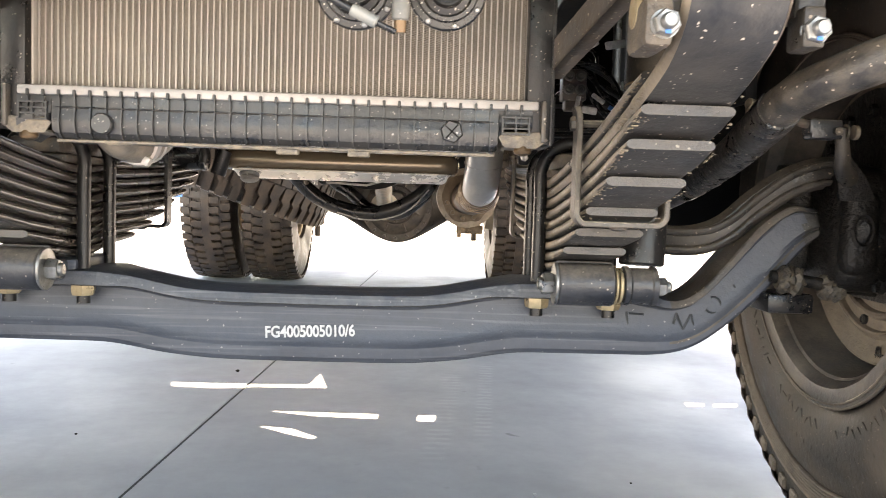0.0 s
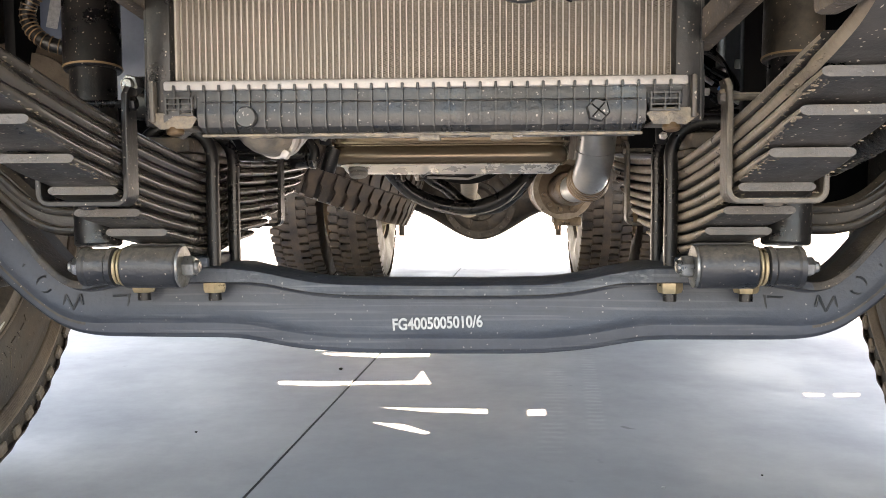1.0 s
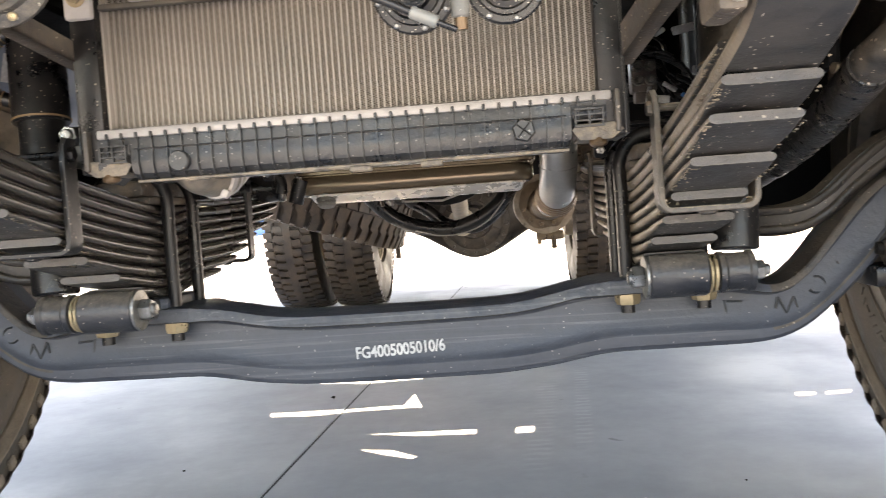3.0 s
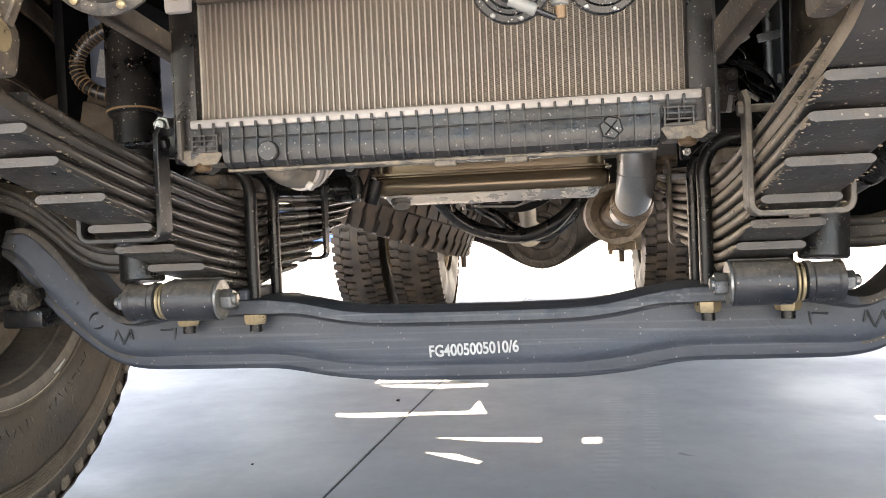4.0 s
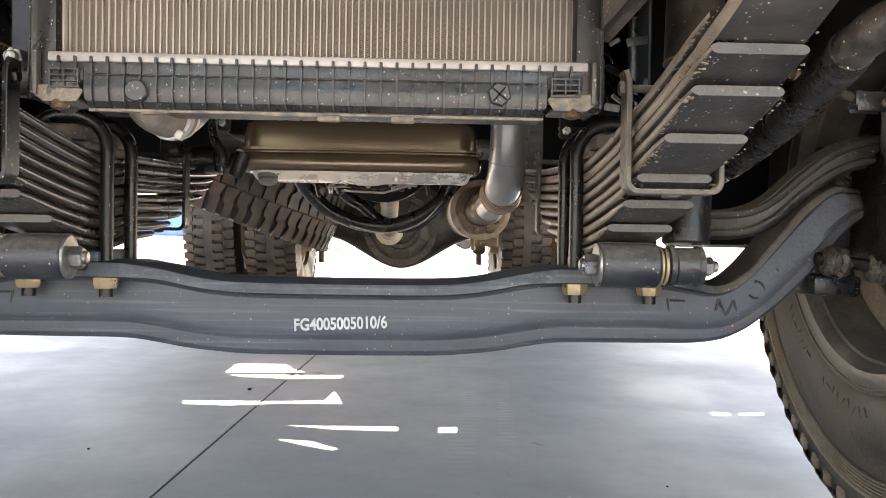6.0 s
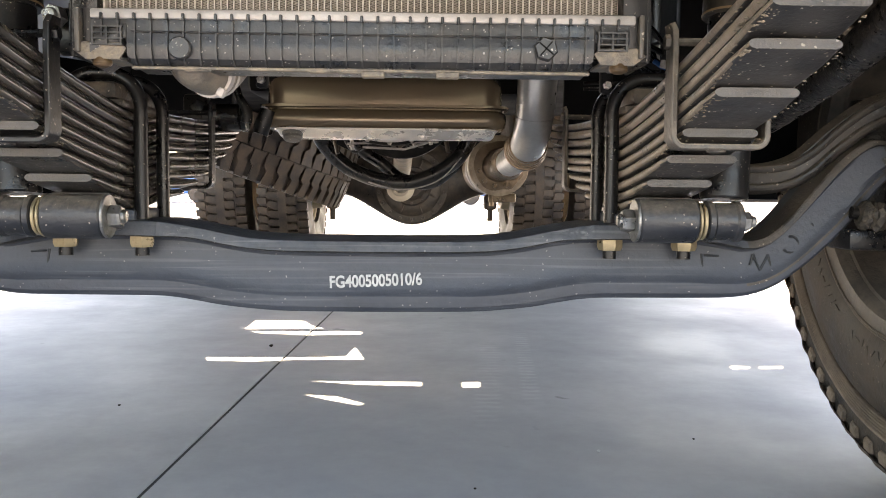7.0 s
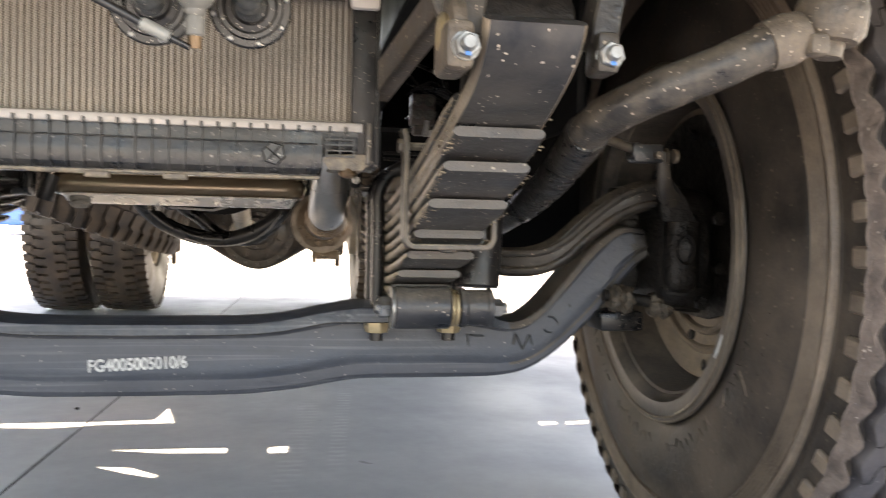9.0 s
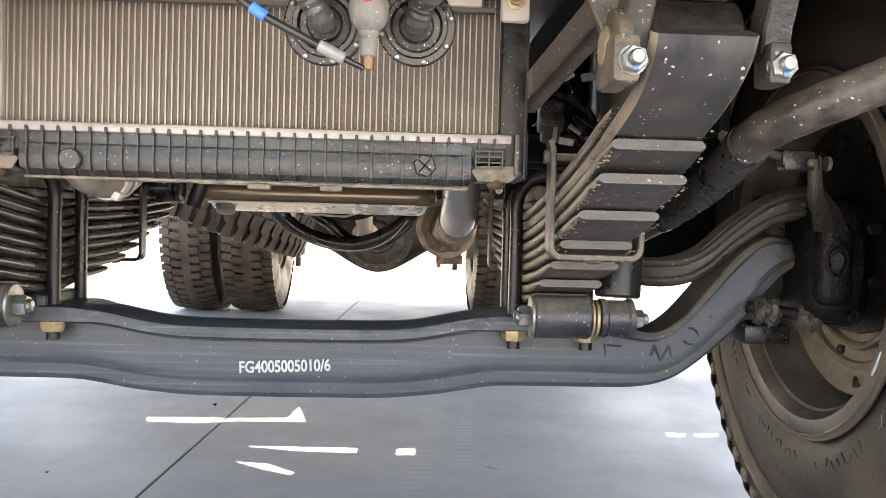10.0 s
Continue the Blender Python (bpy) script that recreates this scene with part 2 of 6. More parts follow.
M_RING = mat("scuffed_ring_rubber", (0.115, 0.090, 0.068), 0.5, 0.0, 0.35, 9, 120, 0.5, (0.22, 0.175, 0.13), 0.65, 16, spec=0.4)
M_TREAD = mat("tread_rubber", (0.043, 0.041, 0.044), 0.42, 0.0, 0.25, 9, 120, 0.25, (0.105, 0.095, 0.088), 0.4, 14, (0.16, 0.15, 0.14), 0.12, 230, spec=0.4)
M_SHOULDER = mat("scuffed_shoulder_rubber", (0.085, 0.068, 0.059), 0.7, 0.0, 0.3, 22, 150, 0.7, (0.19, 0.155, 0.128), 0.7, 30, (0.3, 0.26, 0.22), 0.3, 120, spec=0.25)
M_HOUSBOLT = mat("oily_bolt_steel", (0.075, 0.066, 0.055), 0.30, 0.5, 0.3, 30, 160, 0.2, (0.16, 0.13, 0.10), 0.3, 60)
M_ELBOW = mat("dusty_cast_elbow", (0.17, 0.155, 0.13), 0.36, 0.4, 0.35, 24, 150, 0.3, (0.32, 0.265, 0.19), 0.5, 40)
M_LUG = mat("dusty_lug_rubber", (0.022, 0.0165, 0.0125), 0.42, 0.0, 0.3, 9, 100, 0.2, (0.145, 0.100, 0.063), 0.42, 9)
M_RIM = mat("wheel_rim_paint", (0.062, 0.055, 0.048), 0.38, 0.1, 0.25, 7, 120, 0.3, (0.22, 0.185, 0.145), 0.55, 16, spec=0.4)
M_DRUM = mat("cast_brake_drum", (0.085, 0.070, 0.056), 0.5, 0.1, 0.35, 14, 120, 0.45, (0.21, 0.17, 0.125), 0.6, 18, spec=0.3)
M_STRAW = mat("caked_boot", (0.022, 0.0185, 0.015), 0.6, 0.0, 0.4, 30, 150, 0.6, (0.17, 0.14, 0.10), 0.55, 90)
M_KNUCK = mat("oily_black_casting", (0.0042, 0.0038, 0.0035), 0.38, 0.0, 0.35, 14, 110, 0.9, (0.018, 0.014, 0.011), 0.4, 45, (0.10, 0.08, 0.06), 0.12, 190, spec=0.22)
M_CAST = mat("dark_casting", (0.006, 0.0056, 0.0052), 0.42, 0.0, 0.3, 12, 110, 0.7, (0.03, 0.025, 0.02), 0.5, 40, spec=0.16)
M_CAB = mat("black_cab_paint", (0.02, 0.02, 0.022), 0.25, 0.0, 0.1, 3, 60, 0.0)
M_ARM = mat("oily_forging", (0.024, 0.022, 0.0195), 0.32, 0.0, 0.35, 9, 120, 0.25, (0.10, 0.082, 0.062), 0.5, 22, (0.34, 0.28, 0.21), 0.3, 160, 0.4, settle=(0.10, 0.084, 0.063))
M_PIN = mat("pin_boss_paint", (0.013, 0.0145, 0.018), 0.30, 0.0, 0.3, 9, 120, 0.25, (0.08, 0.075, 0.07), 0.22, 26, (0.36, 0.31, 0.25), 0.3, 170, 0.5, settle=(0.15, 0.132, 0.107))
M_AXLE = mat("dusty_axle_casting", (0.036, 0.029, 0.023), 0.33, 0.15, 0.35, 9, 60, 0.4, (0.16, 0.125, 0.09), 0.45, 14, spec=0.45)
M_HOSE = mat("black_rubber", (0.008, 0.008, 0.0085), 0.27, 0.0, 0.2, 12, 120, 0.08, (0.20, 0.17, 0.13), 0.08, 20)
M_HOSETAN = mat("tan_conduit", (0.25, 0.17, 0.09), 0.6, 0.0, 0.2, 20, 120, 0.1)
M_GREYPL = mat("grey_plastic", (0.10, 0.10, 0.092), 0.42, 0.0, 0.2, 15, 150, 0.15, (0.22, 0.20, 0.165), 0.5, 26, (0.50, 0.46, 0.39), 0.6, 330)
M_NECK = mat("mud_flecked_grey", (0.075, 0.074, 0.068), 0.30, 0.3, 0.3, 30, 160, 0.2, (0.02, 0.02, 0.02), 0.6, 70, (0.50, 0.46, 0.39), 0.6, 200)
M_SIREN = mat("mud_caked_siren", (0.035, 0.034, 0.033), 0.36, 0.0, 0.3, 40, 200, 0.4, (0.22, 0.19, 0.145), 0.55, 60, (0.45, 0.40, 0.32), 0.5, 200)
M_BELL = mat("pale_grey_plastic", (0.20, 0.20, 0.182), 0.36, 0.15, 0.2, 15, 150, 0.1, (0.34, 0.31, 0.26), 0.4, 22)
M_WHITE = mat("white_paint", (0.56, 0.56, 0.54), 0.6, 0.0, 0.12, 30, 200, 0.1, (0.22, 0.22, 0.22), 0.55, 140)
M_BLUE = mat("blue_tape", (0.03, 0.17, 0.48), 0.5, 0.0, 0.1, 20, 100, 0.0)
M_RED = mat("red_label", (0.65, 0.03, 0.05), 0.5, 0.0, 0.1, 20, 100, 0.0)
M_BLUEGREY = mat("blue_grey_panel", (0.17, 0.21, 0.28), 0.40, 0.0, 0.15, 6, 80, 0.1, (0.08, 0.08, 0.08), 0.3, 12)
M_BEIGE = mat("primer_beige", (0.5, 0.43, 0.32), 0.6, 0.0, 0.15, 12, 80, 0.1)
M_SHAFT = mat("dusty_primer", (0.24, 0.20, 0.145), 0.5, 0.0, 0.3, 14, 90, 0.2, (0.12, 0.095, 0.07), 0.4, 18)
M_SLAB = mat("polished_concrete", (0.365, 0.365, 0.368), 0.50, 0.0, 0.10, 1.1, 26, 0.02, (0.285, 0.285, 0.287), 0.6, 2.6, (0.22, 0.22, 0.22), 0.06, 11, 0.15, 0.0, True, 0.02)
M_YARD = mat("yard_concrete", (0.46, 0.45, 0.43), 0.8, 0.0, 0.1, 0.5, 20, 0.05)
M_JOINT = mat("joint_filler", (0.05, 0.05, 0.05), 0.9, 0.0, 0.1, 20, 60, 0.0)
M_BRASS = mat("dull_brass", (0.15, 0.095, 0.05), 0.4, 0.4, 0.3, 40, 200, 0.1)
M_GLASS = mat("dark_glass", (0.03, 0.04, 0.05), 0.1, 0.0, 0.0, 5, 20, 0.0)


# ---- mesh helpers ----
def part(name, bm, material, parent, label="", smooth=True, sharp=35):
    """One mesh object under a thing or under a part."""
    bmesh.ops.recalc_face_normals(bm, faces=bm.faces)
    for f in bm.faces:
        f.smooth = smooth
    if smooth:
        for e in bm.edges:
            if len(e.link_faces) == 2 and e.calc_face_angle(0.0) > radians(sharp):
                e.smooth = False
    me = bpy.data.meshes.new(name)
    bm.to_mesh(me)
    bm.free()
    me.materials.append(material)
    ob = new(name, me)
    ob.parent = parent
    return tagged(ob, label)


def box(bm, c, s, bevel=0.0, turn=None, seg=2):
    """A block of size s about c, its edges rounded."""
    m = Matrix.Translation(c) @ (turn if turn else Matrix.Identity(4)) @ Matrix.Diagonal((*s, 1))
    v = bmesh.ops.create_cube(bm, size=1.0, matrix=m)["verts"]
    if bevel:
        es = list({e for q in v for e in q.link_edges})
        bmesh.ops.bevel(bm, geom=es, offset=bevel, segments=seg, profile=0.5, affect="EDGES")


def frame_of(d):
    d = Vector(d).normalized()
    a = d.orthogonal().normalized()
    return a, d.cross(a), d


def lathe(bm, profile, origin, axis, seg=32, cap=True):
    """Turns (along, radius) pairs round an axis."""
    a, b, d = frame_of(axis)
    o = Vector(origin)
    rings = []
    for h, r in profile:
        rings.append([bm.verts.new(o + d * h + (a * math.cos(2 * math.pi * i / seg) + b * math.sin(2 * math.pi * i / seg)) * r) for i in range(seg)])
    for p, q in zip(rings, rings[1:]):
        for i in range(seg):
            j = (i + 1) % seg
            bm.faces.new((p[i], p[j], q[j], q[i]))
    if cap:
        bm.faces.new(rings[0][::-1])
        bm.faces.new(rings[-1])


def rod(bm, p, q, r, seg=20, chamfer=0.0, r2=None):
    p, q = Vector(p), Vector(q)
    n = (q - p).length
    r2 = r if r2 is None else r2
    c = chamfer
    prof = [(0, r - c), (c, r), (n - c, r2), (n, r2 - c)] if c else [(0, r), (n, r2)]
    lathe(bm, prof, p, q - p, seg)


def hexa(bm, p, q, r, dome=0.0):
    """A hexagonal nut or bolt head from p to q."""
    p, q = Vector(p), Vector(q)
    n = (q - p).length
    lathe(bm, [(0, r * 0.94), (n * 0.15, r), (n * 0.82, r), (n, r * 0.88)], p, q - p, 6)
    if dome:
        lathe(bm, [(n, r * 0.6), (n + dome * 0.7, r * 0.58), (n + dome, r * 0.45)], p, q - p, 14)


def smooth_path(pts, n=8):
    """Catmull-Rom through the points."""
    p = [Vector(q) for q in pts]
    p = [2 * p[0] - p[1]] + p + [2 * p[-1] - p[-2]]
    out = []
    for a, b, c, d in zip(p, p[1:], p[2:], p[3:]):
        for i in range(n):
            t = i / n
            out.append(0.5 * (2 * b + (c - a) * t + (2 * a - 5 * b + 4 * c - d) * t * t + (3 * b - a - 3 * c + d) * t ** 3))
    return out + [p[-2]]


def sweep(bm, pts, r, seg=14, n=8, flat=1.0, up=None, ripple=0.0, waves=0, cap=True):
    """A round or flattened bar along a smooth path; r may be a list, one for each given point."""
    path = smooth_path(pts, n)
    rs = [r] * len(pts) if isinstance(r, (int, float)) else list(r)
    ref = Vector(up) if up else None
    rings, a0 = [], None
    for i, c in enumerate(path):
        d = (path[min(i + 1, len(path) - 1)] - path[max(i - 1, 0)]).normalized()
        if ref is not None:
            a = (ref - d * ref.dot(d)).normalized()
        elif a0 is None:
            a = d.orthogonal().normalized()
        else:
            a = (a0 - d * a0.dot(d)).normalized()
        a0 = a
        b = d.cross(a)
        u = min(i / n, len(rs) - 1.0001)
        k = int(u)
        rr = rs[k] + (rs[k + 1] - rs[k]) * (u - k)
        if ripple:
            rr *= 1 + ripple * math.cos(2 * math.pi * waves * i / (len(path) - 1))
        rings.append([bm.verts.new(c + (a * math.cos(2 * math.pi * j / seg) * flat + b * math.sin(2 * math.pi * j / seg)) * rr) for j in range(seg)])
    for p, q in zip(rings, rings[1:]):
        for i in range(seg):
            j = (i + 1) % seg
            bm.faces.new((p[i], p[j], q[j], q[i]))
    if cap:
        bm.faces.new(rings[0][::-1])
        bm.faces.new(rings[-1])


def loft(bm, rings, closed=True, cap=True):
    vs = [[bm.verts.new(p) for p in r] for r in rings]
    n = len(vs[0])
    for p, q in zip(vs, vs[1:]):
        for i in range(n if closed else n - 1):
            j = (i + 1) % n
            bm.faces.new((p[i], p[j], q[j], q[i]))
    if cap:
        bm.faces.new(vs[0][::-1])
        bm.faces.new(vs[-1])


def prism(bm, poly, place, depth, bevel=0.0):
    """A flat outline, given as (u, v) pairs on place's x and y, thickened along its z."""
    lo = [bm.verts.new(place @ Vector((u, v, 0))) for u, v in poly]
    hi = [bm.verts.new(place @ Vector((u, v, depth))) for u, v in poly]
    f1, f2 = bm.faces.new(lo[::-1]), bm.faces.new(hi)
    for i in range(len(poly)):
        j = (i + 1) % len(poly)
        bm.faces.new((lo[i], lo[j], hi[j], hi[i]))
    if bevel:
        bmesh.ops.bevel(bm, geom=list(f2.edges) + list(f1.edges), offset=bevel, segments=2, profile=0.5, affect="EDGES")


def B():
    return bmesh.new()


def writing(name, body, size, m, material, parent, label, weight=0.0, depth=0.0004, squeeze=1.0):
    """Raised lettering in the built-in font, turned into a mesh."""
    cu = bpy.data.curves.new(name, "FONT")
    cu.body, cu.size, cu.extrude, cu.offset = body, size, depth, weight
    cu.align_x, cu.align_y = "CENTER", "CENTER"
    tmp = new(name + "_curve", cu)
    bpy.context.view_layer.update()
    me = bpy.data.meshes.new_from_object(tmp.evaluated_get(bpy.context.evaluated_depsgraph_get()))
    bpy.data.objects.remove(tmp)
    bpy.data.curves.remove(cu)
    me.transform(m @ Matrix.Diagonal((squeeze, 1, 1, 1)))
    me.materials.clear()
    me.materials.append(material)
    ob = new(name, me)
    ob.parent = parent
    return tagged(ob, label)


FACE = Matrix(((1, 0, 0, 0), (0, 0, -1, 0), (0, 1, 0, 0), (0, 0, 0, 1)))      # x right, y up, z towards the front

# ---- ground ----
def sheet(bm, x0, x1, y0, y1, z):
    bm.faces.new([bm.verts.new(p) for p in ((x0, y0, z), (x1, y0, z), (x1, y1, z), (x0, y1, z))])


bm = B()
sheet(bm, -900, 900, -900, 900, -0.008)
ground = part("ground", bm, M_YARD, None, "bright sunlit concrete yard reaching the horizon", smooth=False)
tagged(ground, category="ground", kind="structure")
# polished slabs with one open joint between them
TURN = math.atan(0.0452)
bm = B()
for x0, x1 in ((-9.0, -0.0035), (0.0035, 9.0)):
    box(bm, ((x0 + x1) / 2, -1.0, -0.02), (x1 - x0, 16.0, 0.04), 0.002, seg=1)
bmesh.ops.transform(bm, matrix=pose(-0.3870, 0, 0, 0, 0, -math.degrees(TURN)), verts=bm.verts)
floor = part("floor", bm, M_SLAB, None, "grey polished concrete floor slabs with one thin dark joint", smooth=False)
tagged(floor, category="floor", kind="structure")
bm = B()
box(bm, (0, -1.0, -0.006), (0.0068, 16.0, 0.006))
bmesh.ops.transform(bm, matrix=pose(-0.3870, 0, 0, 0, 0, -math.degrees(TURN)), verts=bm.verts)
part("joint_filler", bm, M_JOINT, floor, "dark sunken joint", smooth=False)

# ---- the truck ----
truck = new("truck")
tagged(truck, "black heavy truck seen from below, dusty, on concrete floor", "truck")


# front axle: a forged I-beam, dropped in the middle, with rising arms
HALF = [(0.0, 0.426, 0.0, 0.304), (0.14, 0.427, 0.14, 0.305), (0.2, 0.431, 0.2, 0.309), (0.24, 0.438, 0.245, 0.314), (0.28, 0.446, 0.285, 0.321), (0.33, 0.45, 0.335, 0.328), (0.42, 0.45, 0.42, 0.329), (0.5, 0.448, 0.51, 0.3295), (0.545, 0.438, 0.56, 0.331), (0.575, 0.43, 0.6, 0.338), (0.605, 0.435, 0.635, 0.3538), (0.636, 0.459, 0.672, 0.3816), (0.665, 0.493, 0.7, 0.407), (0.69, 0.524, 0.727, 0.434), (0.716, 0.553, 0.757, 0.47), (0.745, 0.576, 0.785, 0.504), (0.768, 0.587, 0.802, 0.521), (0.787, 0.586, 0.813, 0.53), (0.798, 0.584, 0.818, 0.534)]


def axle_beam():
    path = smooth_path([(a, b, 0) for a, b, c, d in HALF], 3)
    low = smooth_path([(c, d, 0) for a, b, c, d in HALF], 3)
    half = [(t, b) for t, b in zip(path, low)]
    both = [(Vector((-t.x, t.y, 0)), Vector((-b.x, b.y, 0))) for t, b in half[:0:-1]] + half
    rings = []
    for t, b in both:
        far = abs((t.x + b.x) / 2)
        solid = min(1.0, max(0.0, (far - 0.56) / 0.2))
        web = -0.024 - 0.016 * solid
        wide = 0.053 - 0.006 * solid
        web += (-wide + 0.002 - web) * min(1.0, max(0.0, (far - 0.735) / 0.045))
        pad = max(0.0, min(1.0, (far - 0.285) / 0.045, (0.575 - far) / 0.05))
        top = wide + 0.027 * pad * pad * (3 - 2 * pad)
        low = 0.045 * (1 - pad)
        foot = max(-wide, web - 0.012)
        f = [0.0, 0.0, 0.02 + low, 0.05 + low, 0.19, 0.205, 0.225, 0.27, 0.5, 0.66, 0.745, 0.765, 0.785, 0.83, 0.92, 0.985, 1.0]
        y = [0.0, -top * (0.3 + 0.5 * pad), -top + 0.004, -top + 0.002, -top, -top + 0.003, max(-top + 0.004, web - 0.004), web, web - 0.001, web - 0.004, foot + 0.0035, foot + 0.0012, foot, foot, foot + 0.001, foot + 0.007, 0.0]
        front = [(fi, yi - 0.003) for fi, yi in zip(f, y)]
        back = [(fi, -yi - 0.003) for fi, yi in list(zip(f, y))[-2:0:-1]]
        rings.append([Vector((t.x + (b.x - t.x) * fi, yi, t.y + (b.y - t.y) * fi)) for fi, yi in front + back])
    # blunt rounded ends
    for at_end in (0, -1):
        base = rings[at_end]
        mid = sum(base, Vector()) / len(base)
        d = Vector((0.95 if mid.x > 0 else -0.95, 0, 0.2))
        caps = [[mid + (p - mid) * k + d * o for p in base] for k, o in ((0.96, 0.005), (0.86, 0.011), (0.62, 0.017), (0.3, 0.019))]
        rings = rings + caps if at_end else caps[::-1] + rings
    bm = B()
    loft(bm, rings)
    n = len(rings[0])
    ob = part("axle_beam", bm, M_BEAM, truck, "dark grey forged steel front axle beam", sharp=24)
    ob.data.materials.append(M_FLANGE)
    ob.data.materials.append(M_GRIME_SHADE)
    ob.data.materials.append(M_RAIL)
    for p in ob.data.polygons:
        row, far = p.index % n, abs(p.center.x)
        # rows 4, 5: recess shade under the flange painted in with grime; ends grimy
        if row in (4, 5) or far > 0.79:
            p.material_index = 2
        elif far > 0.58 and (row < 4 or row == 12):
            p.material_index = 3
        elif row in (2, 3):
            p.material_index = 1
    return ob


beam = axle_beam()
writing("part_number", "FG4005005010/6", 0.0262, Matrix.Translation((-0.004, -0.0335, 0.3550)) @ pose(0, 0, 0, 0, -2.5, 0) @ FACE, M_WHITE, beam, "white stencilled part number", 0.0007, 0.0003, 0.80)


def forging_marks(s):
    """Raised strokes on the arm: a bar, a broken ring, a zigzag and an angle."""
    def at(x, z, y=-0.0375):
        return Vector((s * x, y, z))

    def stroke(pts):
        bm = B()
        sweep(bm, pts, 0.0019, 8, 4)
        part("forging_mark", bm, M_MARK, beam)
    stroke([at(0.684, 0.452), at(0.699, 0.431)])
    stroke([at(0.697, 0.449), at(0.692, 0.441)])
    stroke([at(0.652 + 0.013 * math.cos(a), 0.418 + 0.013 * math.sin(a), -0.0365) for a in [radians(q) for q in range(-140, 101, 30)]])
    m_ = [at(0.590, 0.384, -0.0335), at(0.594, 0.402, -0.0335), at(0.606, 0.376, -0.0335), at(0.618, 0.401, -0.0335), at(0.624, 0.380, -0.0335)]
    for p_, q_ in zip(m_, m_[1:]):
        stroke([p_, q_])
    stroke([at(0.513, 0.402, -0.0275), at(0.517, 0.372, -0.0275)])
    stroke([at(0.517, 0.399, -0.0275), at(0.541, 0.398, -0.0285)])


for s in (1, -1):
    forging_marks(s)
    bm = B()
    box(bm, (s * 0.417, 0.0, 0.452), (0.105, 0.145, 0.028), 0.006)
    part("spring_pad", bm, M_BEAM, beam)


# leaf springs
LEAVES = [(0.5905, -0.62, 0.69), (0.607, -0.60, 0.70), (0.574, -0.606, 0.66), (0.5565, -0.556, 0.62), (0.5395, -0.469, 0.56), (0.5245, -0.363, 0.47), (0.5065, -0.300, 0.40), (0.490, -0.212, 0.32), (0.474, -0.14, 0.22)]
SPX, LW, LT = 0.418, 0.095, 0.0138


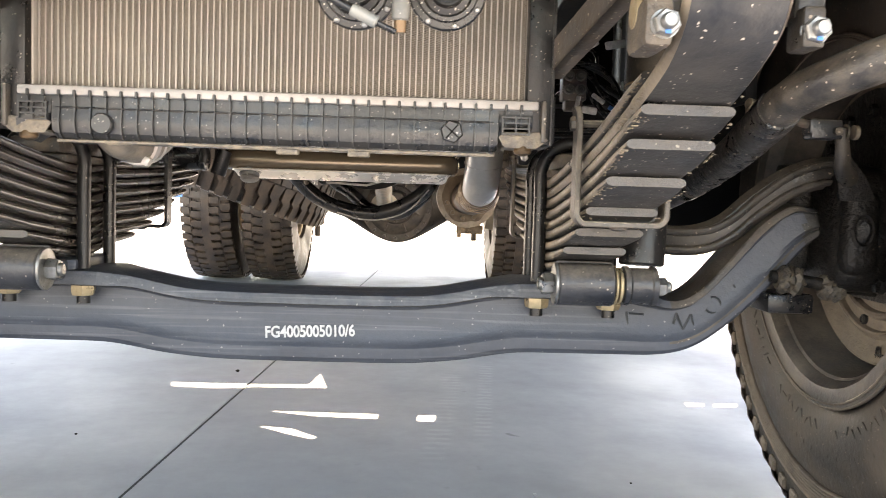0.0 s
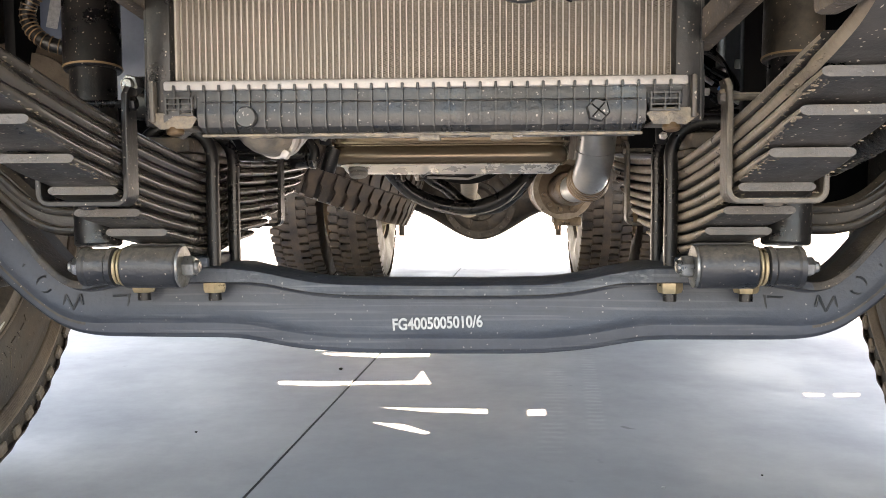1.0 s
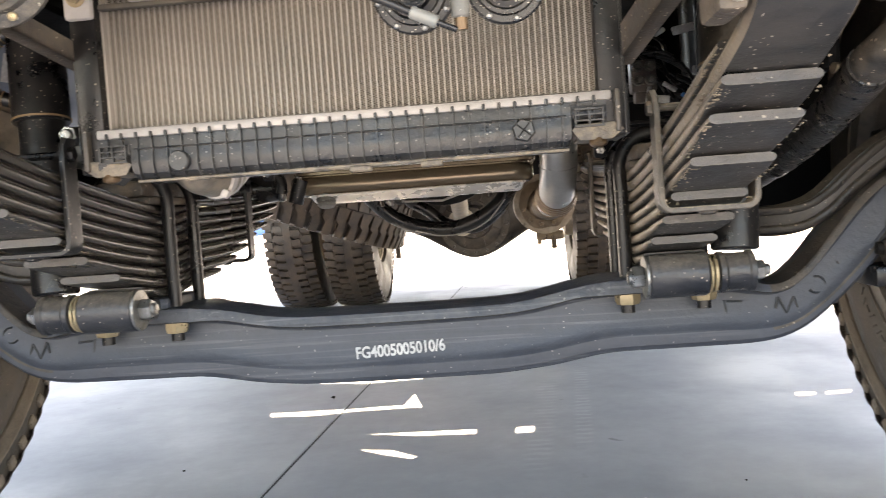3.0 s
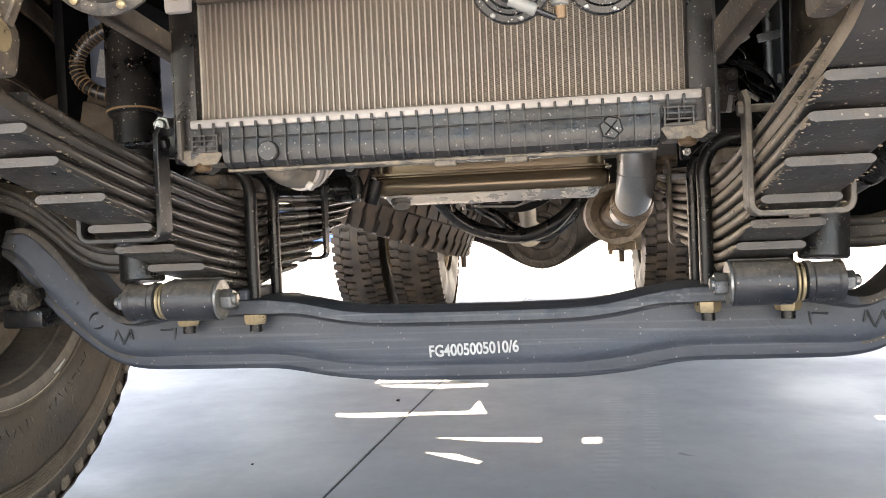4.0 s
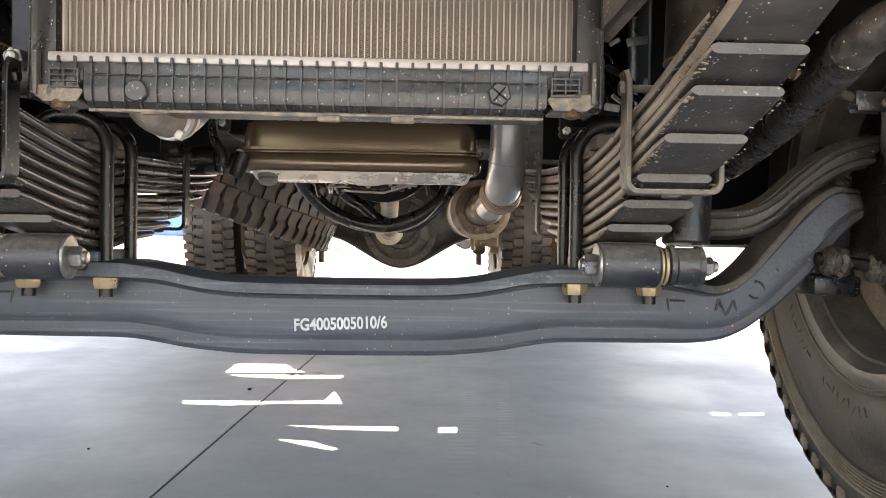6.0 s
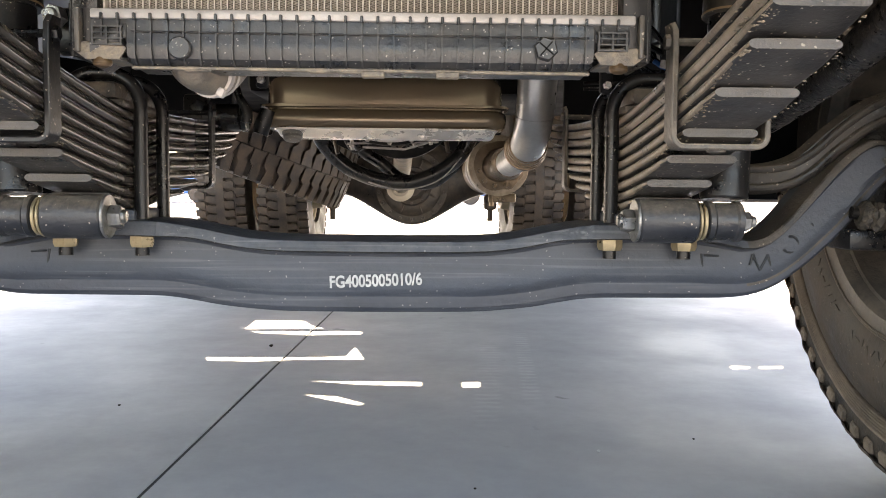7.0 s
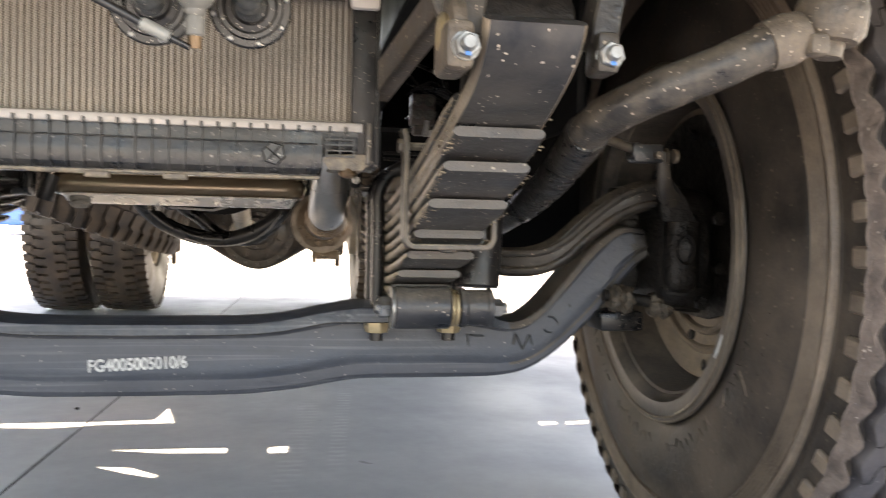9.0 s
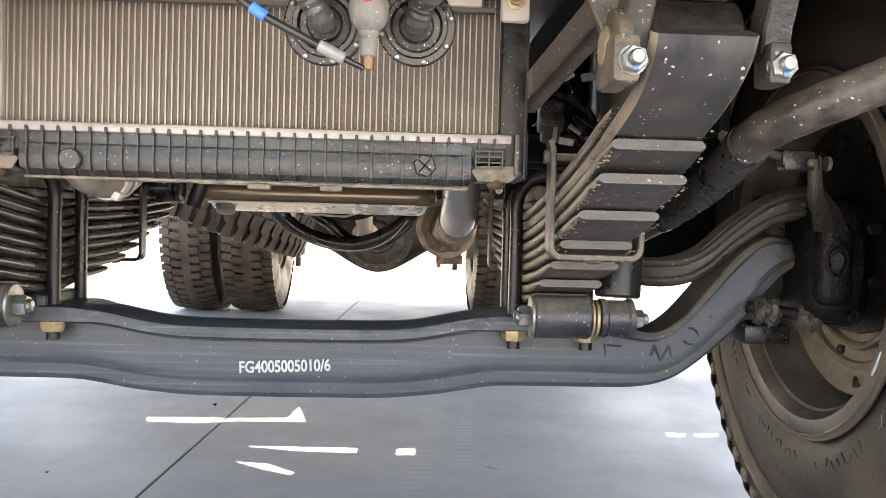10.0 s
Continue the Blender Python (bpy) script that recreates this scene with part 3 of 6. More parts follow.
def leaf_spring(s):
    def rise(y):
        if y > 0:
            u = min(1.0, y / 0.12)
            return 0.012 * u * u * (3 - 2 * u) + 0.07 * y * y
        far = max(0.0, -y - 0.05)
        return 0.10 * far + 0.12 * far * far

    def leaf_mesh(z0, y0, y1):
        """One leaf, its ends rolled thinner from below, edges rounded."""
        bm = B()
        rings = []
        n = 30
        for i in range(n + 1):
            y = y0 + (y1 - y0) * i / n
            c = Vector((s * SPX, y, z0 + rise(y)))
            up = Vector((0, (rise(y - 0.005) - rise(y + 0.005)) * 100, 1)).normalized()
            h, w = LT / 2, LW / 2
            near = min(y - y0, y1 - y)
            low = -h + 0.0035 * max(0.0, 1 - near / 0.09)
            end = 0.003 if i in (0, n) else 0.0
            q = (h - low) * 0.33
            half = [(w - 0.0065, h), (w - 0.0026, h - q * 0.35), (w - 0.0007, h - q * 0.85), (w, (h + low) / 2), (w - 0.0007, low + q * 0.85), (w - 0.0026, low + q * 0.35), (w - 0.0065, low)]
            sec = [(u - end, v) for u, v in half] + [(-u + end, v) for u, v in half[::-1]]
            rings.append([c + Vector((u, 0, 0)) + up * v for u, v in sec])
        loft(bm, rings)
        return bm

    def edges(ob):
        # edges lighter on the right spring, darker on the left
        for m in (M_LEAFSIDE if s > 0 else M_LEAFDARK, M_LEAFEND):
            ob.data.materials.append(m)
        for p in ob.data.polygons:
            # right chamfers stay black, so the colour carries the shade between leaves
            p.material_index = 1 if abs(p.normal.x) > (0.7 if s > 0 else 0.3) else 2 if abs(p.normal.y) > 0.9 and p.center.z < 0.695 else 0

    z0, y0, y1 = LEAVES[0]
    # main leaf, rolled into an eye at the front end
    bm = B()
    path = [Vector((0, y1 + (-0.56 - y1) * i / 24, z0 + rise(y1 + (-0.56 - y1) * i / 24))) for i in range(24)]
    path += smooth_path([(0, -0.56, 0.672), (0, -0.600, 0.6830), (0, -0.636, 0.6940), (0, -0.668, 0.7060), (0, -0.693, 0.7190), (0, -0.7095, 0.7330), (0, -0.7175, 0.7470)], 5)
    rings = []
    for i, c in enumerate(path):
        d = (path[min(i + 1, len(path) - 1)] - path[max(i - 1, 0)]).normalized()
        up = Vector((0, d.z, -d.y))
        h, w = (LT / 2 if i < 26 else 0.0085), 0.0465 - 0.0035 * min(1.0, max(0.0, (i - 24) / 14))
        rings.append([c + Vector((s * SPX + u, 0, 0)) + up * v for u, v in ((-w + 0.004, h), (w - 0.004, h), (w, h - 0.005), (w, -h + 0.005), (w - 0.004, -h), (-w + 0.004, -h), (-w, -h + 0.005), (-w, h - 0.005))])
    loft(bm, rings)
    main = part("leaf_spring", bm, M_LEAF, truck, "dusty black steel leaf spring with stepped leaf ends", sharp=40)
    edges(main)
    bm = B()
    lathe(bm, [(0, 0.018), (0.001, 0.030), (0.004, 0.034), (0.078, 0.034), (0.081, 0.030), (0.082, 0.018)], (s * SPX - 0.041, -0.668, 0.7495), (1, 0, 0), 40)
    part("spring_eye", bm, M_CAST, main, "brown dusty rolled spring eye")
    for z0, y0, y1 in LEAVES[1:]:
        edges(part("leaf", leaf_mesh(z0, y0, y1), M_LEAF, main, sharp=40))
    # dried mud caught along the inner lower edges of the leaf ends
    rnd = random.Random(7 if s > 0 else 11)
    bm = B()
    for z0, y0, y1 in LEAVES[:6]:
        for k in range(46 if s > 0 else 16):
            y = y0 + 0.004 + 0.10 * rnd.random() ** 1.6
            edge = rnd.random()
            u = -s * (LW / 2 - 0.001 - 0.020 * edge * edge * rnd.random())
            if rnd.random() < 0.25:
                u = s * (LW / 2 - 0.004 * rnd.random())
            r = 0.0005 + 0.0012 * rnd.random() ** 2
            c = Vector((s * SPX + u, y, z0 + rise(y) - LT / 2 + 0.003 * max(0.0, 1 - (y - y0) / 0.09)))
            lump = bmesh.ops.create_icosphere(bm, subdivisions=1, radius=r, matrix=Matrix.Translation(c) @ Matrix.Diagonal((1.2 + rnd.random(), 1.2 + rnd.random(), 0.8, 1)))["verts"]
            for v in lump:
                v.co += noise.noise_vector(v.co * 300) * r * 0.5
    tagged(part("mud_crumbling", bm, M_MUD, main, "pale dried mud crumbs"), kind="stuff")
    # clamp strap round the leaves, open at the top with two ears
    for y, z0, z1 in ((-0.350, 0.553, 0.690), (0.385, 0.500, 0.665)):
        w, rr, half = LW / 2 + 0.008, 0.013, 0.016
        way = [(-w - 0.004, z1 + 0.006), (-w - 0.001, z1 - 0.004), (-w, z1 - 0.03)]
        way += [(-w + rr - rr * math.cos(radians(q)), z0 + rr - rr * math.sin(radians(q))) for q in range(0, 91, 18)]
        way += [(-u, v) for u, v in way[::-1]]
        bm = B()
        rings = []
        for i, (u, v) in enumerate(way):
            p, q = way[max(0, i - 1)], way[min(len(way) - 1, i + 1)]
            d = Vector((q[0] - p[0], q[1] - p[1])).normalized()
            n_ = Vector((-d.y, d.x)) * 0.0034
            fold = half * (0.72 if i in (0, len(way) - 1) else 1.0)
            rings.append([Vector((s * SPX + u + a * n_.x, y + b, v + a * n_.y)) for a, b in ((1, -fold + 0.001), (1, fold - 0.001), (0.6, fold), (-0.6, fold), (-1, fold - 0.001), (-1, -fold + 0.001), (-0.6, -fold), (0.6, -fold))])
        loft(bm, rings)
        for e in (-1, 1):
            hexa(bm, (s * SPX + e * (w + 0.002), y, z1 - 0.014), (s * SPX + e * (w + 0.010), y, z1 - 0.014), 0.009)
        rod(bm, (s * SPX - 0.05, y, z1 - 0.014), (s * SPX + 0.05, y, z1 - 0.014), 0.005, 10)
        lathe(bm, [(0, 0.012), (0.004, 0.011), (0.006, 0.006)], (s * SPX, y, z0 - 0.002), (0, 0, -1), 14)
        part("clamp", bm, M_STRAP if s > 0 else M_BLACK, main, "bent steel strap clamp")
    # saddle plate and U-bolts
    bm = B()
    box(bm, (s * SPX, 0.0, 0.622), (0.100, 0.20, 0.012), 0.004)
    box(bm, (s * SPX, -0.005, 0.641), (0.078, 0.19, 0.026), 0.008)
    part("saddle_plate", bm, M_DIRTY, main)
    for y in (-0.055, 0.052):
        bm = B()
        q = LW / 2 + 0.0105
        pts = [(s * SPX + e * q, y, z) for e, z in ((-1, 0.395), (-1, 0.45), (-1, 0.58), (-1, 0.628))]
        pts += [(s * SPX - q * 0.78, y, 0.655), (s * SPX - q * 0.4, y, 0.669), (s * SPX, y, 0.671), (s * SPX + q * 0.4, y, 0.669), (s * SPX + q * 0.78, y, 0.655)]
        pts += [(s * SPX + e * q, y, z) for e, z in ((1, 0.628), (1, 0.58), (1, 0.45), (1, 0.395))]
        sweep(bm, pts, 0.0105, 12, 4)
        ub = part("u_bolt", bm, M_BLACK, main)
        for e in (-1, 1):
            bm = B()
            hexa(bm, (s * SPX + e * q, y, 0.4395), (s * SPX + e * q, y, 0.4080), 0.0195)
            part("nut", bm, M_GOLD, ub, "yellow zinc-plated hex nut", sharp=25)
    # hanger: two clamp cheeks on the eye pin, with a web to the frame
    bm = B()
    for x, yo in ((0.3575, 0.0),):
        box(bm, (s * x, -0.684 + yo, 0.7260), (0.024, 0.062, 0.040), 0.006)
        # round-topped lug in which the pin sits
        lug = [(0.036 * math.cos(radians(q)) - 0.004, 0.030 * math.sin(radians(q))) for q in range(0, 181, 20)] + [(-0.036, -0.030), (0.026, -0.030)]
        prism(bm, lug, Matrix.Translation((s * x - 0.006, -0.672 + yo, 0.743)) @ Matrix(((0, 0, 1, 0), (1, 0, 0, 0), (0, 1, 0, 0), (0, 0, 0, 1))), 0.012, 0.002)
    box(bm, (s * SPX, -0.60, 0.835), (0.15, 0.10, 0.02), 0.004)
    box(bm, (s * SPX, -0.55, 0.90), (0.17, 0.02, 0.16), 0.004)
    hang = part("spring_hanger", bm, M_HANG, truck, "dusty cast spring hanger bracket")
    bm = B()
    box(bm, (s * 0.4825, -0.697, 0.7260), (0.019, 0.034, 0.034), 0.004)
    part("outer_cheek", bm, M_ARM, hang, "dark outer clamp cheek")
    for x, yo in ((0.3575, 0.0), (0.4760, 0.006)):     # arms up to the frame
        bm = B()
        loft(bm, [[Vector((s * (x + 0.008 + o) + u, yy + v, z)) for u, v in ((-0.012, -0.006), (0.012, -0.006), (0.012, 0.030), (-0.012, 0.030))] for o, yy, z in ((0.0, -0.700 + yo, 0.735), (0.002, -0.698 + yo, 0.755), (0.012, -0.69, 0.80), (0.020, -0.66, 0.96))])
        for v in bm.verts:
            v.co.y = min(v.co.y, -0.668 + yo) if v.co.z < 0.79 else v.co.y
        bmesh.ops.bevel(bm, geom=list(bm.edges), offset=0.002, segments=1, affect="EDGES")
        part("hanger_arm", bm, M_ARM, hang, "black speckled arm")
    bm = B()
    loft(bm, [[Vector((s * u, yy, v)) for u, v in ((0.334, 0.787), (0.351, 0.752), (0.368, 0.770), (0.372, 0.90), (0.345, 0.90))] for yy in (-0.664, -0.650)])
    bmesh.ops.bevel(bm, geom=list(bm.edges), offset=0.002, segments=1, affect="EDGES")
    part("gusset", bm, M_HANG, hang)
    for x, yo in ((0.3615, 0.0), (0.484, 0.006)):
        bm = B()
        hexa(bm, (s * x, -0.716 + yo, 0.7235), (s * x, -0.7255 + yo, 0.7235), 0.0112, 0.008)
        lathe(bm, [(0, 0.0118), (0.002, 0.0118)], (s * x, -0.7165 + yo, 0.7235), (0, 1, 0), 20)
        bolt = part("clamp_bolt", bm, M_ZINC, hang, "bright zinc hex bolt", sharp=25)
        bm = B()
        box(bm, (s * x, -0.7262 + yo, 0.7155), (0.0045, 0.001, 0.003), 0.0)
        part("paint_mark", bm, M_BLUE, bolt, "blue torque paint mark")
    bm = B()
    lathe(bm, [(0, 0.017), (0.004, 0.018), (0.007, 0.014)], (s * 0.3520, -0.676, 0.741), (-s, 0, 0), 22)
    part("pin_cap", bm, M_GOLD, hang, "yellow zinc pin cap")


for s in (1, -1):
    leaf_spring(s)


# shock absorbers and their lower pins
def shock(s):
    bm = B()
    a, b = Vector((s * 0.497, -0.162, 0.459)), Vector((s * 0.528, -0.10, 1.05))
    d = (b - a)
    rod(bm, a + d * 0.05, a + d * 0.52, 0.0335, 30, 0.003)
    sh = part("shock_absorber", bm, M_BLACK, truck, "black painted shock absorber tube")
    bm = B()
    rod(bm, a + d * 0.49, a + d * 0.98, 0.0415, 34, 0.002)
    part("dust_cover", bm, M_COVER if s > 0 else M_BLACK, sh)
    bm = B()
    lathe(bm, [(0, 0.0425), (0.003, 0.0425)], a + d * 0.495, d, 34)
    part("edge_ring", bm, M_HOSETAN, sh)
    bm = B()
    lathe(bm, [(0, 0.024), (0.002, 0.029), (0.009, 0.0295), (0.012, 0.027), (0.040, 0.027), (0.043, 0.0295), (0.050, 0.029), (0.052, 0.024)], (s * 0.470, -0.160, 0.458), (s, 0, 0), 30)
    part("lower_eye", bm, M_PIN, sh)
    bm = B()
    lathe(bm, [(0, 0.029), (0.003, 0.0315), (0.080, 0.0315), (0.083, 0.029)], (s * 0.374, -0.160, 0.458), (s, 0, 0), 34)
    box(bm, (s * 0.415, -0.105, 0.450), (0.075, 0.09, 0.030), 0.006)
    pin = part("shock_bracket", bm, M_PIN, truck, "dusty round pin boss bolted to the axle")
    for x, r, w, m in ((0.3695, 0.0310, 0.0045, M_ZINC), (0.4575, 0.029, 0.004, M_GOLD), (0.464, 0.027, 0.005, M_GOLD)):
        bm = B()
        lathe(bm, [(0, r - 0.001), (0.001, r), (w - 0.001, r), (w, r - 0.001)], (s * x, -0.160, 0.458), (s, 0, 0), 30)
        part("washer", bm, m, pin)
    bm = B()
    hexa(bm, (s * 0.369, -0.160, 0.458), (s * 0.352, -0.160, 0.458), 0.0165, 0.006)
    part("pin_nut", bm, M_ZINC, pin, "zinc hex nut", sharp=25)
    bm = B()
    hexa(bm, (s * 0.5225, -0.160, 0.458), (s * 0.537, -0.160, 0.458), 0.0145, 0.008)
    part("pin_nut", bm, M_ZINC, pin, "zinc hex nut", sharp=25)


for s in (1, -1):
    shock(s)


# radiator: core, lower tank, side frames
def radiator():
    y = -0.365
    bm = B()
    # dark block carries the shade behind the fins in its colour
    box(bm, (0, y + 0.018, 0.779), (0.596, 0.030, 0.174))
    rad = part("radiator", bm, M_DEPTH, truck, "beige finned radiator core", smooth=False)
    for s in (1, -1):
        bm = B()
        box(bm, (s * 0.3075, y + 0.02, 0.80), (0.029, 0.090, 0.31), 0.003)
        box(bm, (s * 0.323, y + 0.028, 0.80), (0.005, 0.10, 0.31), 0.001)
        box(bm, (s * 0.3255, y + 0.03, 0.676), (0.004, 0.10, 0.055), 0.001)
        part("side_frame", bm, M_BLACK, rad, "black steel side frame")
    bm = B()
    n = 80
    CORE0, CORE1 = -0.2884, 0.2934
    for i in range(n):
        x = CORE0 + (CORE1 - CORE0) * i / (n - 1)
        box(bm, (x, y + 0.002, 0.779), (0.0016, 0.004, 0.168), 0.0)
    tagged(part("core_tubing", bm, M_TUBE, rad, "pale vertical cooling tubes", smooth=False), kind="stuff")
    # folded fins between the tubes
    bm = B()
    for i in range(n - 1):
        x = CORE0 + (CORE1 - CORE0) * (i + 0.5) / (n - 1)
        zz, k = 0.699, 0
        last = None
        while zz < 0.860:
            o = 0.0026 if k % 2 else -0.0026
            v = (bm.verts.new((x + o, y + 0.0026, zz)), bm.verts.new((x + o, y + 0.0030, zz + 0.0008)))
            if last:
                bm.faces.new((last[0], v[0], v[1], last[1]))
            last = v
            zz += 0.0014
            k += 1
    tagged(part("core_finning", bm, M_FIN, rad, smooth=False), kind="stuff")
    for s in (1, -1):
        bm = B()
        box(bm, (0.0025 + s * 0.2945, y, 0.779), (0.003, 0.02, 0.166), 0.001)
        part("core_edge", bm, M_TUBE, rad)
    # crimped header strip
    bm = B()
    box(bm, (0.0035, y - 0.004, 0.6905), (0.606, 0.060, 0.0115), 0.003)
    part("header_strip", bm, M_ALU, rad, "bare aluminium crimped header strip")
    # lower plastic tank with rounded belly
    prof = [(0.03, 0.688), (-0.030, 0.688), (-0.031, 0.682), (-0.0305, 0.676), (-0.031, 0.668), (-0.032, 0.660), (-0.0325, 0.652), (-0.030, 0.642), (-0.022, 0.6355), (0.03, 0.632)]
    bm = B()
    loft(bm, [[Vector((x, y + u, v)) for u, v in prof] for x in (-0.300, -0.262)][:1] + [[Vector((x, y + u, 0.689 + (v - 0.689) * f)) for u, v in prof] for x, f in ((-0.2605, 0.5), (-0.2595, 0.94), (-0.256, 1.0), (0.0, 1.0), (0.256, 1.0), (0.2595, 0.94), (0.2605, 0.5), (0.300, 0.5))])
    tank = part("lower_tank", bm, M_PLASTIC, rad, "black ribbed plastic lower tank", sharp=30)
    n = 33
    for i in range(n):
        x = -0.286 + 0.572 * i / (n - 1)
        f = 1.0 if abs(x) < 0.258 else 0.5
        bm = B()
        rib = [(u * 1.0 - 0.0042, 0.689 + (v - 0.689) * (f + 0.02)) for u, v in prof[1:-1]]
        loft(bm, [[Vector((x + o, y + u, v)) for u, v in rib] + [Vector((x + o, y + u + 0.02, v)) for u, v in rib[::-1]] for o in (-0.0010, 0.0010)])
        box(bm, (x, y - 0.0352, 0.6868), (0.0032, 0.0045, 0.0080), 0.0008, seg=1)
        rb = part("rib", bm, M_PLASTIC, tank, sharp=30)
        # rib fronts lighter: their thin highlight is put into the colour
        rb.data.materials.append(M_RIBEDGE)
        for p in rb.data.polygons:
            p.material_index = 1 if abs(p.normal.x) < 0.5 and p.center.z < 0.683 else 0
    for z, o, w, h, m in ((0.6705, -0.0315, 0.508, 0.0016, M_RIBEDGE), (0.6325, -0.0205, 0.514, 0.0036, M_FOOT)):
        bm = B()
        box(bm, (0, y + o, z), (w, 0.008, h), 0.0008, seg=1)
        for v in bm.verts:
            v.co.z += 0.0008 * math.sin(v.co.x * 40)
        part("long_rib", bm, m, tank)
    for x0, x1 in ((-0.20, -0.17), (-0.06, 0.0)):     # mould flash along the lower lip
        bm = B()
        box(bm, ((x0 + x1) / 2, y - 0.019, 0.6306), (x1 - x0, 0.010, 0.0022), 0.001, seg=1)
        part("mould_flash", bm, M_FOOT, tank)
    bm = B()
    lathe(bm, [(0, 0.0125), (0.010, 0.0125), (0.012, 0.011)], (-0.200, y - 0.028, 0.653), (0, -1, 0), 26)
    part("round_boss", bm, M_PLASTIC, tank)
    bm = B()
    hexa(bm, (0.205, y - 0.028, 0.657), (0.205, y - 0.041, 0.657), 0.0138)
    plug = part("drain_plug", bm, M_PLASTIC, tank, "black hexagonal drain plug with a cross", sharp=25)
    bm = B()
    for a in (40, -50):
        box(bm, (0.205, y - 0.0412, 0.657), (0.021, 0.0012, 0.0017), 0.0, Matrix.Rotation(radians(a), 4, "Y"))
    part("cross", bm, M_FRAME, plug, smooth=False)
    for s in (1, -1):
        bm = B()
        for i in range(3):
            box(bm, (s * (0.2645 + 0.0155 * i), y - 0.032, 0.6665), (0.0018, 0.010, 0.021), 0.0)
        for z in (0.6565, 0.663, 0.6695, 0.676):
            box(bm, (s * 0.280, y - 0.0315, z), (0.034, 0.010, 0.0018), 0.0)
        part("lattice", bm, M_RIBEDGE, tank, smooth=False)
        # foot: strap down from the header, bent tray plate and rubber mount
        bm = B()
        box(bm, (s * 0.3125, y - 0.030, 0.672), (0.0055, 0.014, 0.048), 0.0015)
        part("strap", bm, M_STRUT, rad)
        bm = B()
        out = [(0.2675, 0.6595), (0.3085, 0.6600), (0.3195, 0.6512), (0.3050, 0.6405), (0.2680, 0.6410), (0.2600, 0.6530)]
        prism(bm, [(s * u, v) for u, v in out][::s], Matrix.Translation((0, y - 0.028, 0)) @ FACE, 0.0035, 0.001)
        box(bm, (s * 0.287, y + 0.0, 0.6430), (0.040, 0.056, 0.004), 0.0015)
        box(bm, (s * 0.287, y + 0.0, 0.6580), (0.040, 0.056, 0.003), 0.001)
        part("foot_bracket", bm, M_FOOT, rad, "bent dusty foot plate", sharp=30)
        bm = B()
        lathe(bm, [(0.004, 0.008), (0.0, 0.0100), (-0.005, 0.0108), (-0.008, 0.0092), (-0.010, 0.005)], (s * 0.290, y - 0.022, 0.6425), (0, 0, 1), 22)
        part("mount_bush", bm, M_BRASS, rad, "orange-brown rubber mount bush")
    for x in (0.012, 0.096):        # clips gripping the lower lip
        bm = B()
        box(bm, (x, y - 0.020, 0.6285), (0.026, 0.014, 0.007), 0.0012, seg=1)
        part("lip_clip", bm, M_FOOT, tank)
    # pale cross strip above the core with bolted tabs
    bm = B()
    box(bm, (0, y - 0.035, 0.8660), (0.612, 0.012, 0.020), 0.003)
    box(bm, (0.0115, y - 0.038, 0.8490), (0.510, 0.010, 0.015), 0.002)
    felt = B()
    box(felt, (0.0, y - 0.030, 0.8395), (0.566, 0.012, 0.006), 0.001)
    part("felt_strip", felt, M_DEPTH, rad, "brown felt sealing strip")
    strip = part("cross_strip", bm, M_PALE, rad, "pale painted cross strip")
    for s in (1, -1):
        bm = B()
        box(bm, (s * 0.3055, y - 0.036, 0.8485), (0.034, 0.012, 0.046), 0.005)
        part("tab", bm, M_PALE, strip)
        bm = B()
        lathe(bm, [(0, 0.0115), (0.002, 0.0115), (0.003, 0.009)], (s * 0.3055, y - 0.041, 0.8510), (0, -1, 0), 22)
        hexa(bm, (s * 0.3055, y - 0.044, 0.8510), (s * 0.3055, y - 0.050, 0.8510), 0.0085, 0.005)
        part("tab_bolt", bm, M_GOLD, strip, "yellow zinc flange nut")


radiator()

# ---- wheels ----
TREAD_MID = -0.0435      # the tread's middle, measured from the wheel's own origin


def near_half(u):
    return u if u < TREAD_MID else 2 * TREAD_MID - u


def crown(u):
    u = near_half(u)
    return 0.5605 - 0.30 * u * u - 0.6 * max(0.0, abs(u) - 0.125)


def zig(u):
    u = u % 1.0
    tri_ = (4 * u - 1) if u < 0.5 else (3 - 4 * u)
    return math.sin(tri_ * math.pi / 2 * 0.92) * 0.55 + tri_ * 0.45


